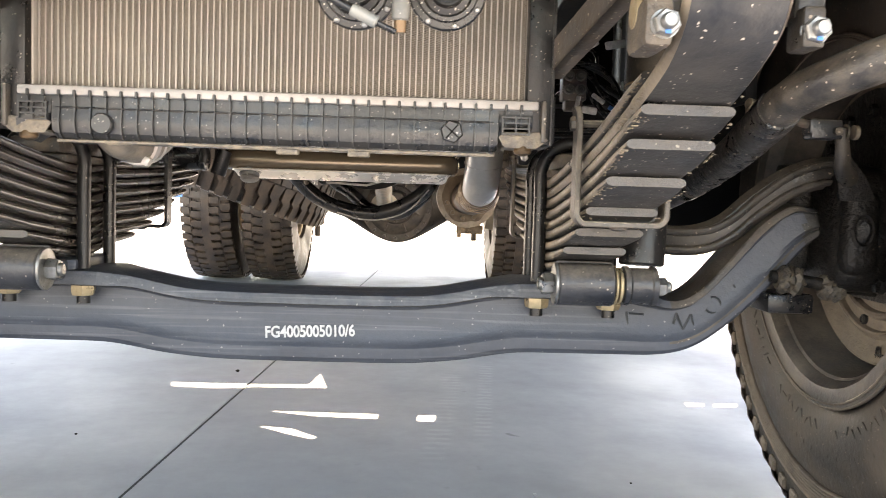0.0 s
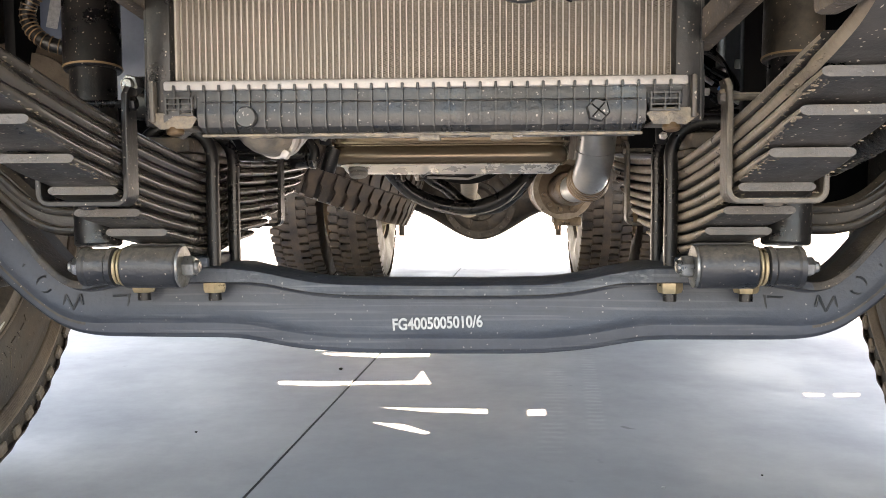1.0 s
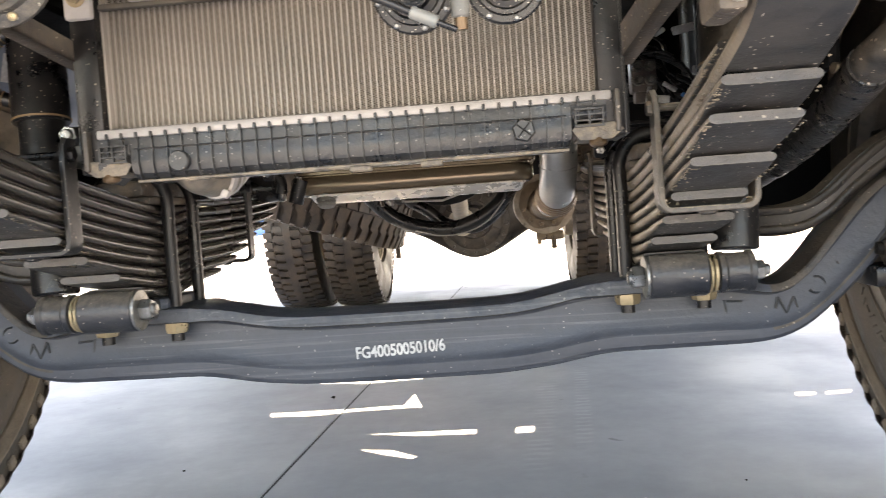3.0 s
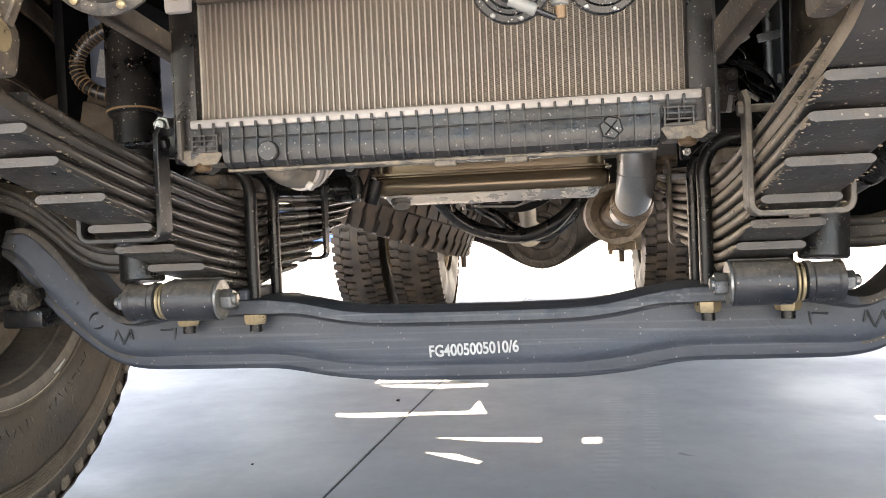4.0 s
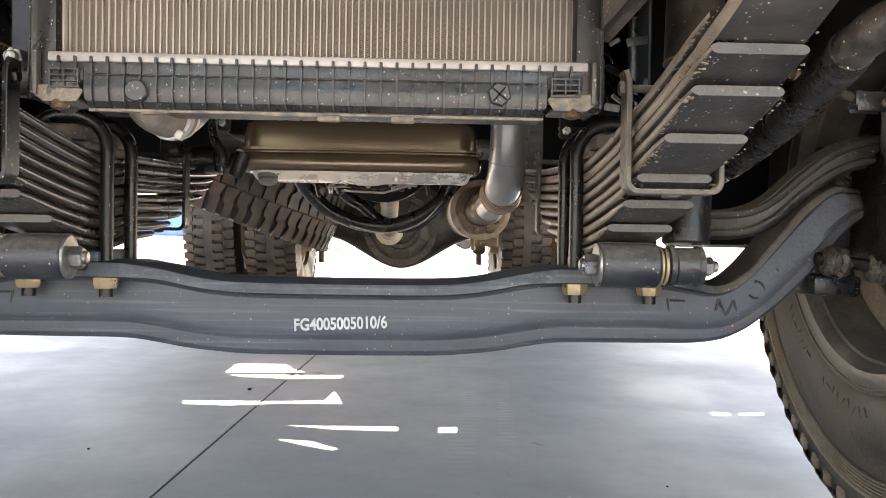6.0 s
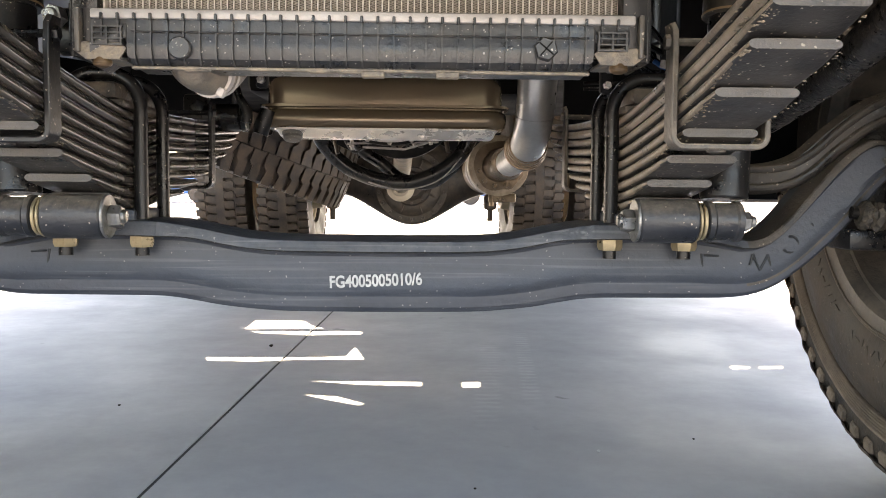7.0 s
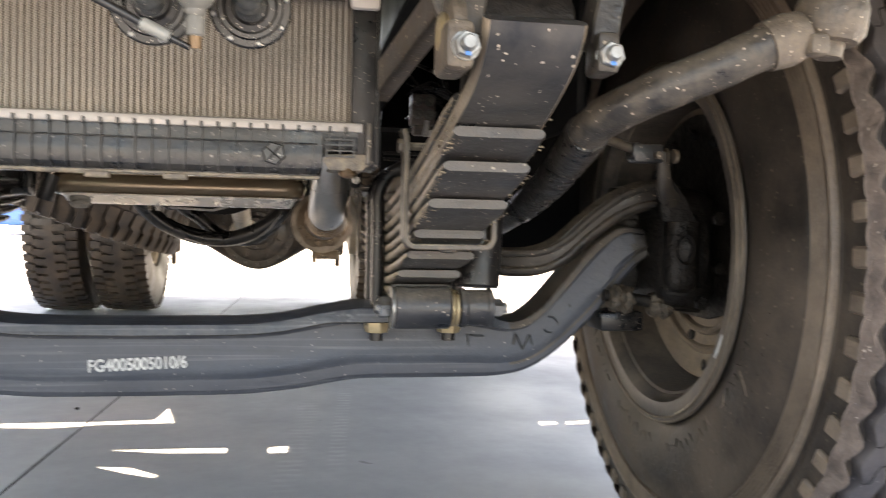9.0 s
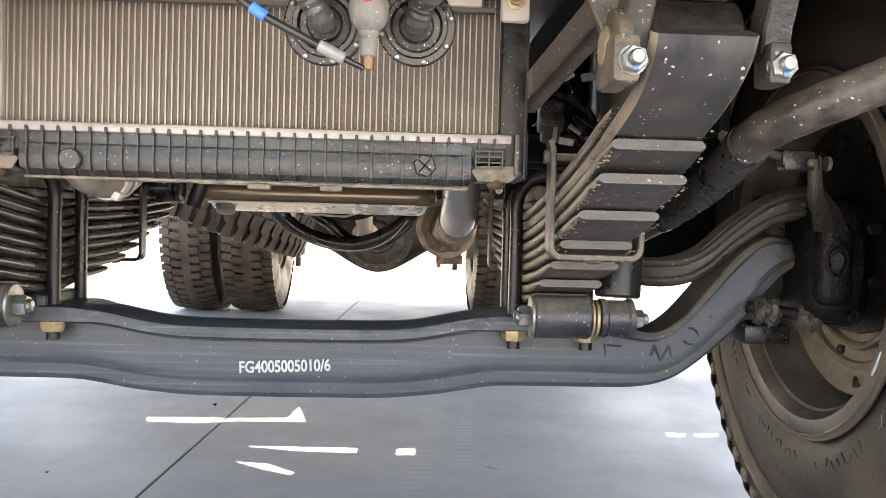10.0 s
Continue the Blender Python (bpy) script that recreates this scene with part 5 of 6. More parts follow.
# unseen sheets added overhead for shade, one pierced to project the sun patches
DECK = 0.845
SUN_PATCHES = [
    [(-0.557, 1.594), (-0.556, 1.99), (-0.43, 1.985), (-0.375, 1.79), (-0.334, 1.69), (-0.276, 1.614)],
    [(-0.527, 1.558), (-0.139, 1.557), (-0.137, 1.502), (-0.307, 1.478), (-0.4955, 1.516)],
    [(-0.564, 1.105), (-0.550, 1.056), (-0.418, 1.042), (-0.30, 1.07), (-0.098, 1.078), (-0.14, 1.27), (-0.155, 1.122), (-0.30, 1.108)],
    [(-0.221, 0.803), (0.07, 0.797), (0.07, 0.750), (-0.089, 0.763)],
    [(-0.218, 0.660), (-0.144, 0.603), (-0.074, 0.560), (-0.063, 0.576), (-0.135, 0.644)],
    [(0.176, 0.794), (0.222, 0.800), (0.218, 0.740), (0.174, 0.738)],
    [(0.957, 1.011), (1.011, 1.004), (0.999, 0.973), (0.950, 0.965)],
    [(1.039, 1.004), (1.112, 1.012), (1.095, 0.974), (1.028, 0.966)],
]
off = TO_SUN * (DECK / TO_SUN.z)


def panel(name, x0, x1, y0, y1, z, holes, label):
    bm = B()
    es = []
    for loop in [[(x0, y0), (x1, y0), (x1, y1), (x0, y1)]] + holes:
        vs = [bm.verts.new((x, y, z)) for x, y in loop]
        es += [bm.edges.new((vs[i], vs[(i + 1) % len(vs)])) for i in range(len(vs))]
    bmesh.ops.triangle_fill(bm, use_beauty=True, use_dissolve=False, edges=es)
    lid = bmesh.ops.extrude_face_region(bm, geom=list(bm.faces))["geom"]
    bmesh.ops.translate(bm, vec=(0, 0, 0.004), verts=[v for v in lid if isinstance(v, bmesh.types.BMVert)])
    part(name, bm, M_FRAME, truck, label, smooth=False)


panel("undertray", -1.80, 1.75, 0.93, 2.55, DECK, [[(x + off.x, y + off.y) for x, y in g] for g in SUN_PATCHES], "unseen black sheet pierced to project the sun patches")
# overhead sheets out of view, made wider than the truck for shade
panel("cab_floor", -1.80, 1.75, -1.02, 1.12, 1.16, [], "black underside of the cab, widened to cast more shade")
panel("body_floor", -1.80, 1.75, 2.40, 5.4, 1.16, [], "black underside of the load body, widened to cast more shade")
# unseen bar, added to cut off sky light from the front
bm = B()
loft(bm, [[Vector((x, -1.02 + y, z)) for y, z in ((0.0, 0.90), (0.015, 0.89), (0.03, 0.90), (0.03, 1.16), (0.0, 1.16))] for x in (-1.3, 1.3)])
part("bumper", bm, M_FRAME, truck, "unseen black bar added in front to block sky light")
# unseen block, added to shade the ground ahead of the truck
bm = B()
box(bm, (0, 0.10, 2.06), (2.50, 2.20, 1.72), 0.08, seg=3)
part("cab", bm, M_CAB, truck, "plain black cab block, unseen, added to shade the ground ahead")
# unseen sheets, added to block light from the sides
for s in (1, -1):
    bm = B()
    box(bm, (s * 1.285, 0.0, 1.03), (0.02, 2.0, 0.26), 0.004)
    part("side_skirt", bm, M_FRAME, truck, "unseen black sheet added above the wheel to block side light")
bm = B()
box(bm, (0, -0.475, 0.935), (0.70, 0.012, 0.140), 0.003)
box(bm, (0, -0.60, 1.06), (2.3, 0.25, 0.16), 0.02)
part("front_crossmember", bm, M_PAINT, truck, "dark grey cross member under the bumper, specked with mud")

# sheet added to hide the bright sky behind the truck
bm = B()
box(bm, (0, 5.36, 0.815), (3.4, 0.03, 0.69), 0.006)
part("rear_panel", bm, M_FRAME, truck, "black sheet added across the rear to block the bright sky")

# splash guards hung behind the front wheels
for s in (1, -1):
    bm = B()
    box(bm, (s * 0.96, 0.62, 0.675), (0.52, 0.012, 0.394), 0.004)
    guard = part("splash_guard", bm, M_FRAME, truck, "black rubber splash guard behind the front wheel")
    bm = B()
    box(bm, (s * 0.96, 0.612, 0.4795), (0.52, 0.006, 0.007), 0.001)
    part("edge_strip", bm, M_ALU, guard, "thin pale edge strip")

# ---- engine and gearbox ----
bm = B()
def sump_ring(z, hx, y0, y1, r=0.03):
    pts = []
    hx += 0.008
    for cx, cy, a0 in ((hx - r, y0 + r, -90), (hx - r, y1 - r, 0), (-hx + r, y1 - r, 90), (-hx + r, y0 + r, 180)):
        for i in range(6):
            a = radians(a0 + 18 * i)
            pts.append(Vector((cx - 0.014 + r * math.cos(a), cy + r * math.sin(a), z)))
    return pts
loft(bm, [sump_ring(z, hx, y0, y1, 0.045) for z, hx, y0, y1 in ((0.6255, 0.238, 0.480, 0.575), (0.6290, 0.250, 0.464, 0.60), (0.636, 0.256, 0.457, 0.62), (0.648, 0.2575, 0.4545, 0.64), (0.661, 0.2565, 0.4565, 0.66), (0.6675, 0.253, 0.461, 0.70), (0.6695, 0.250, 0.466, 0.72), (0.6715, 0.250, 0.466, 0.74), (0.6735, 0.262, 0.450, 0.80), (0.6785, 0.262, 0.450, 0.86), (0.6805, 0.248, 0.466, 0.86), (0.695, 0.2475, 0.465, 0.86), (0.722, 0.2465, 0.466, 0.86), (0.734, 0.243, 0.468, 0.86), (0.741, 0.234, 0.474, 0.86), (0.7445, 0.218, 0.484, 0.86))])
sump = part("oil_sump", bm, M_SUMP, truck, "olive bronze painted engine oil sump", sharp=50)
# pale lower pan with dents along its lip
bm = B()
rows = []
for z, hx, y0 in ((0.6085, 0.216, 0.525), (0.6078, 0.224, 0.508), (0.6092, 0.229, 0.495), (0.6140, 0.234, 0.482), (0.6235, 0.238, 0.465), (0.6255, 0.242, 0.458), (0.6290, 0.243, 0.457), (0.6315, 0.240, 0.470)):
    ring_ = []
    for i in range(61):
        x = -hx + 2 * hx * i / 60
        corner = max(0.0, abs(x) - (hx - 0.03)) / 0.03
        dent = sum(math.exp(-((x - q) / w_) ** 2) for q, w_ in ((-0.045, 0.008), (0.055, 0.009), (0.070, 0.006), (0.135, 0.009), (0.155, 0.006))) if z < 0.622 else 0.0
        ring_.append(Vector((x - 0.010, y0 + 0.026 * corner ** 2.2 + 0.020 * dent, z)))
    ring_ += [Vector((hx - 0.010, 0.545, z + 0.012)), Vector((-hx - 0.010, 0.545, z + 0.012))]
    rows.append(ring_)
loft(bm, rows)
part("lower_pan", bm, M_PAN, sump, "pale worn metal lower pan", sharp=40)
bm = B()
lathe(bm, [(0, 0.018), (0.006, 0.024), (0.010, 0.0235), (0.012, 0.021), (0.015, 0.0235), (0.020, 0.0225), (0.022, 0.020), (0.028, 0.021), (0.033, 0.017), (0.034, 0.008)], (-0.213, 0.485, 0.634), (0.05, -0.25, -1), 24)
part("drain_plug", bm, M_GREYPL, sump, "dusty ribbed drain plug")
bm = B()
lathe(bm, [(0, 0.0165), (0.052, 0.0165), (0.054, 0.0155), (0.054, 0.0125), (0.010, 0.0120), (0.009, 0.002)], (-0.262, 0.462, 0.665), (-0.30, -0.05, -0.95), 24)
part("breather_stub", bm, M_BLACK, sump, "short open black breather tube")
bm = B()
sweep(bm, [(-0.335, 0.46, 0.78), (-0.331, 0.46, 0.735), (-0.324, 0.46, 0.695), (-0.306, 0.46, 0.662), (-0.308, 0.46, 0.638)], [0.008, 0.008, 0.009, 0.011, 0.012], 14, 8)
part("bent_tube", bm, M_BLACK, truck, "bent black tube beside the sump")
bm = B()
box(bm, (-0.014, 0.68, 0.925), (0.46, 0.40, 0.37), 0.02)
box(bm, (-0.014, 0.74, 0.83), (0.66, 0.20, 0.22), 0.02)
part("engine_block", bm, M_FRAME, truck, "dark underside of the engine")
bm = B()
box(bm, (-0.43, 0.53, 0.668), (0.05, 0.05, 0.07), 0.008)
lathe(bm, [(0, 0.026), (0.003, 0.030), (0.078, 0.030), (0.081, 0.027), (0.084, 0.032), (0.094, 0.032), (0.096, 0.028)], (-0.412, 0.52, 0.652), (1, 0, 0.02), 28)
part("engine_mount", bm, M_HOSE, truck, "black rubber engine mount")
# lower coolant hose under the tank
bm = B()
sweep(bm, [(-0.207, -0.352, 0.672), (-0.205, -0.350, 0.652), (-0.197, -0.330, 0.639), (-0.184, -0.28, 0.643), (-0.176, -0.20, 0.69), (-0.172, -0.10, 0.76)], 0.0262, 24, 8)
hose = part("coolant_hose", bm, M_ELBOW, truck, "grey metal coolant elbow with hose clamp")
bm = B()
lathe(bm, [(0, 0.0275), (0.001, 0.0300), (0.011, 0.0300), (0.012, 0.0275)], (-0.191, -0.312, 0.6385), (0.2, 0.95, 0.03), 30)
lathe(bm, [(0, 0.0270), (0.002, 0.0285), (0.005, 0.0270)], (-0.186, -0.288, 0.6400), (0.2, 0.95, 0.10), 30)
box(bm, (-0.175, -0.318, 0.614), (0.010, 0.014, 0.012), 0.003, Matrix.Rotation(0.5, 4, "Y"))
part("hose_clamp", bm, M_ALU, hose, "bright hose clamp")

# exhaust: down pipe, elbow running back under the frame, silencer drum
bm = B()
sweep(bm, [(0.306, 0.34, 0.95), (0.303, 0.35, 0.80), (0.301, 0.365, 0.73), (0.299, 0.395, 0.648), (0.298, 0.455, 0.608), (0.302, 0.56, 0.592), (0.310, 0.80, 0.584), (0.318, 1.06, 0.578)], [0.0405, 0.0405, 0.0405, 0.039, 0.039, 0.039, 0.0395, 0.040], 32, 10)
ex = part("exhaust_pipe", bm, M_STEEL, truck, "bare steel exhaust down pipe with elbow")
bm = B()
lathe(bm, [(0, 0.0385), (0.002, 0.0412), (0.004, 0.0385)], (0.2993, 0.392, 0.655), (-0.01, 0.38, -0.92), 32)
part("weld_bead", bm, M_STEEL, ex)
for k in range(4):
    bm = B()
    lathe(bm, [(0, 0.038), (0.003, 0.0435 + 0.0015 * k), (0.010, 0.0440 + 0.0015 * k), (0.014, 0.038)], (0.2990 + 0.0006 * k, 0.488 + 0.020 * k, 0.6020 - 0.0030 * k), (0.03, 1, -0.16), 32)
    part("pipe_clamp", bm, M_SCALE, ex)
bm = B()
lathe(bm, [(0, 0.041), (0.02, 0.048), (0.18, 0.048), (0.29, 0.049), (0.305, 0.054), (0.310, 0.075), (0.315, 0.091), (0.330, 0.096), (0.36, 0.094), (0.86, 0.088), (0.88, 0.093), (0.90, 0.07)], (0.3165, 1.06, 0.578), (0.0, 1, 0.0), 48)
for v in bm.verts:
    v.co += noise.noise_vector(v.co * 24) * 0.003
drum = part("silencer", bm, M_SCALE, truck, "scaled brown steel silencer drum")
bm = B()
lathe(bm, [(0, 0.0945), (0.004, 0.0965), (0.028, 0.0965), (0.032, 0.0945)], (0.3165, 1.50, 0.578), (0, 1, 0), 48)
part("band", bm, M_ALU, drum, "pale steel band")
bm = B()
lathe(bm, [(0, 0.0945), (0.004, 0.0965), (0.028, 0.0965), (0.032, 0.0945)], (0.3165, 1.62, 0.578), (0, 1, 0), 48)
part("band", bm, M_ALU, drum, "pale steel band")
for k in range(3):
    bm = B()
    lathe(bm, [(0, 0.092), (0.002, 0.0985), (0.007, 0.0985), (0.010, 0.092)], (0.3165, 1.372 + 0.014 * k, 0.578), (0, 1, 0), 48)
    part("rolled_seam", bm, M_SEAM, drum, "pale rolled seam")
for k in range(7):
    q = radians(195 + 32 * k)
    bm = B()
    c_ = Vector((0.3165 + math.cos(q) * 0.068, 1.366, 0.578 + math.sin(q) * 0.068))
    hexa(bm, c_, c_ - Vector((0, 0.014, 0)), 0.008)
    part("bolt", bm, M_SCALE, drum, sharp=25)
bm = B()
box(bm, (0.33, 1.40, 0.473), (0.09, 0.012, 0.03), 0.004)
rod(bm, (0.295, 1.40, 0.486), (0.295, 1.40, 0.446), 0.008, 10)
part("hanger_strap", bm, M_SCALE, drum)

# big curved hose under the gearbox
bm = B()
sweep(bm, [(-0.27, 1.25, 0.70), (-0.235, 1.28, 0.632), (-0.163, 1.30, 0.564), (-0.057, 1.30, 0.525), (0.05, 1.30, 0.525), (0.157, 1.30, 0.578), (0.215, 1.30, 0.655), (0.24, 1.25, 0.75)], 0.0235, 20, 10)
part("curved_hose", bm, M_HOSE, truck, "glossy black curved hose loop")
# bright lower edge of the hose, drawn as an added thin bar
bm = B()
sweep(bm, [(-0.10, 1.274, 0.5200), (-0.02, 1.274, 0.5000), (0.06, 1.274, 0.5050), (0.13, 1.274, 0.536), (0.19, 1.274, 0.600)], 0.0022, 8, 10)
part("steel_pipe", bm, M_ALU, truck, "thin bright bar added for the hose's edge highlight")
bm = B()
sweep(bm, [(-0.167, 1.36, 0.694), (-0.124, 1.36, 0.623), (-0.063, 1.36, 0.5815), (-0.003, 1.36, 0.533), (0.088, 1.36, 0.519), (0.155, 1.36, 0.5605), (0.191, 1.36, 0.607), (0.21, 1.36, 0.694)], 0.020, 18, 8)
part("inner_hose", bm, M_HOSE, truck, "black hose loop behind the curved hose")
bm = B()
lathe(bm, [(0.0, 0.232), (0.004, 0.242), (0.016, 0.242), (0.020, 0.236), (0.022, 0.224)], (-0.018, 0.825, 0.862), (0, 1, 0), 64)
bell = part("bell_housing", bm, M_PAN, truck, "pale cast edge of the gearbox bell housing")
bm = B()
lathe(bm, [(0.0, 0.222), (0.002, 0.246), (0.010, 0.248), (0.014, 0.240)], (-0.018, 0.850, 0.860), (0, 1, 0), 64)
part("housing_ring", bm, M_CAST, bell, "dark ring behind the pale edge")
for k in range(9):
    a = radians(214 + 14 * k)
    c_ = Vector((-0.018 + math.cos(a) * 0.236, 0.850, 0.860 + math.sin(a) * 0.240))
    bm = B()
    hexa(bm, c_, c_ - Vector((0, 0.012, 0)), 0.007, 0.005)
    part("housing_bolt", bm, M_ALU, bell, "pale bolt head", sharp=25)
for p_, q_ in (((-0.13, 0.872, 0.618), (0.11, 0.872, 0.624)), ((-0.09, 0.874, 0.609), (0.02, 0.874, 0.604)), ((0.02, 0.874, 0.604), (0.10, 0.872, 0.628))):
    bm = B()
    rod(bm, p_, q_, 0.003, 10)
    part("selector_rod", bm, M_ALU, truck, "thin pale selector rod")
for x_, z_ in ((-0.118, 0.606), (0.045, 0.618), (0.088, 0.622)):
    bm = B()
    rod(bm, (x_, 0.868, z_ + 0.02), (x_ + 0.002, 0.868, z_ - 0.006), 0.005, 12, 0.001)
    box(bm, (x_, 0.866, z_ + 0.006), (0.014, 0.010, 0.007), 0.002)
    part("hose_clip", bm, M_ALU, truck, "small bright hose clip")
bm = B()
lathe(bm, [(0, 0.16), (0.01, 0.18), (0.06, 0.18), (0.07, 0.16)], (0.0, 1.30, 0.775), (0, 1, 0), 36)
part("gearbox", bm, M_CAST, truck, "dusty dark gearbox housing")
for k in range(14):
    q = math.sin(k * 12.9898) * 43758.5453
    u = q - math.floor(q)
    x, z = -0.19 + 0.028 * k, 0.605 + 0.04 * u
    bm = B()
    if k % 3 == 0:
        rod(bm, (x, 1.22, z), (x + 0.05 * (u - 0.5), 1.24, z + 0.09), 0.006 + 0.004 * u, 12)
        part("gearbox_fitting", bm, M_AXLE, truck)
    elif k % 3 == 1:
        box(bm, (x, 1.22, z + 0.03), (0.03 + 0.03 * u, 0.03, 0.022), 0.004, Matrix.Rotation(u * 2 - 1, 4, "Y"))
        part("gearbox_bracket", bm, M_AXLE, truck)
    else:
        sweep(bm, [(x - 0.05, 1.2, z + 0.07), (x, 1.19, z + 0.02 * u), (x + 0.06, 1.2, z + 0.06)], 0.005, 8, 6)
        part("cable", bm, M_HOSE, truck)

# ---- rear axle ----
RY = 4.15
bm = B()
rings = []
for x in [-0.86 + 1.72 * i / 40 for i in range(41)]:
    w = max(0.0, 1 - abs(x) / 0.50)
    bulge = w * w * (3 - 2 * w)
    r = 0.092 + 0.205 * bulge
    ry = 0.085 + 0.10 * bulge
    rings.append([Vector((x, RY + math.cos(2 * math.pi * j / 28) * ry, 0.56 + math.sin(2 * math.pi * j / 28) * r)) for j in range(28)])
loft(bm, rings)
ra = part("rear_axle", bm, M_AXLE, truck, "dark banjo rear axle housing")
bm = B()
DIFF = Vector((0.0, RY - 0.175, 0.515))
lathe(bm, [(0, 0.222), (0.004, 0.232), (0.020, 0.234), (0.026, 0.229), (0.028, 0.190), (0.034, 0.184), (0.050, 0.160), (0.056, 0.125), (0.070, 0.121), (0.076, 0.116), (0.078, 0.092), (0.088, 0.088), (0.12, 0.080), (0.20, 0.070)], DIFF, (0, -1, 0.04), 48)
diff = part("differential", bm, M_AXLE, ra, "dark ribbed differential housing")
for count, r_, y_, size_ in ((18, 0.211, 0.026, 0.0115), (10, 0.106, 0.076, 0.0095)):
    for i in range(count):
        a = 2 * math.pi * (i + 0.5) / count
        c_ = DIFF + Vector((math.cos(a) * r_, -y_, math.sin(a) * r_))
        bm = B()
        hexa(bm, c_, c_ - Vector((0, 0.018, 0)), size_, 0.004)
        part("housing_bolt", bm, M_HOUSBOLT, diff, sharp=25)
for i in range(8):
    a = radians(22 + 45 * i)
    bm = B()
    box(bm, DIFF + Vector((math.cos(a) * 0.150, -0.052, math.sin(a) * 0.150)), (0.056, 0.026, 0.010), 0.003, Matrix.Rotation(-a, 4, "Y"))
    part("casting_rib", bm, M_AXLE, diff)
bm = B()
lathe(bm, [(0, 0.06), (0.03, 0.085), (0.045, 0.085), (0.06, 0.055), (0.12, 0.04)], (-0.064, RY - 0.40, 0.505), (0, -1, 0.06), 28)
part("pinion_flange", bm, M_BEIGE, ra, "beige primed pinion flange")
bm = B()
rod(bm, (-0.06, RY - 0.50, 0.515), (0.0, 1.9, 0.74), 0.045, 24)
part("propeller_shaft", bm, M_SHAFT, truck, "pale dusty propeller shaft")


def lug_tyre(parent, blocks):
    bm = B()
    half = [(0.11, 0.27), (0.135, 0.29), (0.155, 0.38), (0.157, 0.41), (0.150, 0.48), (0.138, 0.53), (0.12, 0.537), (0.0, 0.542)]
    prof = [(-a, r) for a, r in half] + [(a, r) for a, r in half[-2::-1]] + [(0.10, 0.262), (-0.10, 0.262)]
    rings = [[Vector((h, math.cos(2 * math.pi * i / 72) * r, math.sin(2 * math.pi * i / 72) * r)) for i in range(72)] for h, r in prof]
    loft(bm, rings + rings[:1], cap=False)
    bmesh.ops.remove_doubles(bm, verts=bm.verts, dist=1e-5)
    ty = part("tyre", bm, M_TYRE, parent, "dusty black lug tread tyre")
    bm = B()
    n = 60 if blocks else 54
    step = 2 * math.pi / n
    if blocks:      # rows of small blocks with notched edges
        shapes = [[(0.0, -0.5), (0.0, 0.5), (0.024, 0.5), (0.024, -0.5)], [(0.025, -0.5), (0.025, 0.20), (0.045, 0.14), (0.062, 0.22), (0.082, 0.16), (0.082, -0.42), (0.062, -0.48), (0.045, -0.46)], [(0.090, -0.46), (0.090, 0.14), (0.112, 0.22), (0.148, 0.18), (0.148, -0.44), (0.112, -0.48)], [(0.082, -0.5), (0.082, 0.5), (0.091, 0.5), (0.091, -0.5)]]
    else:           # broad slanting lugs
        shapes = [[(0.003, -0.52), (0.003, 0.40), (0.056, 0.16), (0.066, 0.30), (0.145, 0.34), (0.145, -0.30), (0.082, -0.24), (0.066, -0.52)]]
    for i in range(n):
        for e in (-1, 1):
            for row, out in enumerate(shapes):
                th = step * (i + (0.5 if e > 0 else 0.0) + (0.35 if row == 2 else 0.0))
                lo, hi = [], []
                for u, w in out:
                    q = th + w * step
                    r = 0.5625 - 0.45 * u * u - (0.008 if row == 3 else 0.0)
                    hi.append(bm.verts.new((e * u, math.cos(q) * r, math.sin(q) * r)))
                    lo.append(bm.verts.new((e * (u + (0.004 if u > 0.1 else 0)), math.cos(q) * (r - 0.022), math.sin(q) * (r - 0.022))))
                bm.faces.new(hi)
                for j in range(len(hi)):
                    k = (j + 1) % len(hi)
                    bm.faces.new((lo[j], lo[k], hi[k], hi[j]))
    tagged(part("lug_tread", bm, M_LUG, ty, "dusty tread lugs", smooth=False), kind="stuff")
    return ty


def rear_wheel():
    bm = B()
    prof = [(-0.115, 0.29), (-0.12, 0.294), (-0.115, 0.262), (-0.05, 0.245), (0.05, 0.245), (0.115, 0.262), (0.12, 0.294), (0.112, 0.294), (0.10, 0.25), (0.02, 0.22), (0.0, 0.12), (-0.03, 0.10), (-0.04, 0.225), (-0.10, 0.252), (-0.115, 0.29)]
    rings = [[Vector((h, math.cos(2 * math.pi * i / 48) * r, math.sin(2 * math.pi * i / 48) * r)) for i in range(48)] for h, r in prof]
    loft(bm, rings, cap=False)
    wh = part("rear_wheel", bm, M_BEIGE, truck, "rear wheel with pale dusty rim")
    lug_tyre(wh, True)
    return wh


rw = rear_wheel()
rw.matrix_basis = pose(0.763, RY, 0.5625)
for x, r, z in ((1.125, 3, 0), (-0.763, 5, 180), (-1.125, 8, 180)):
    copy_thing(rw, pose(x, RY, 0.5625, r, 0, z))
for s in (1, -1):
    bm = B()
    lathe(bm, [(0, 0.10), (0.02, 0.19), (0.10, 0.20), (0.11, 0.17)], (s * 0.56, RY, 0.5625), (s, 0, 0), 36)
    part("brake_drum", bm, M_BEIGE, ra, "pale dusty rear brake drum")
    bm = B()
    box(bm, (s * 0.50, RY - 0.17, 0.42), (0.08, 0.10, 0.10), 0.02)
    rod(bm, (s * 0.50, RY - 0.18, 0.45), (s * 0.50, RY - 0.18, 0.30), 0.018, 12)
    part("brake_bracket", bm, M_DRUM, ra)

# spare wheel slung under the frame, tilted
bm = B()
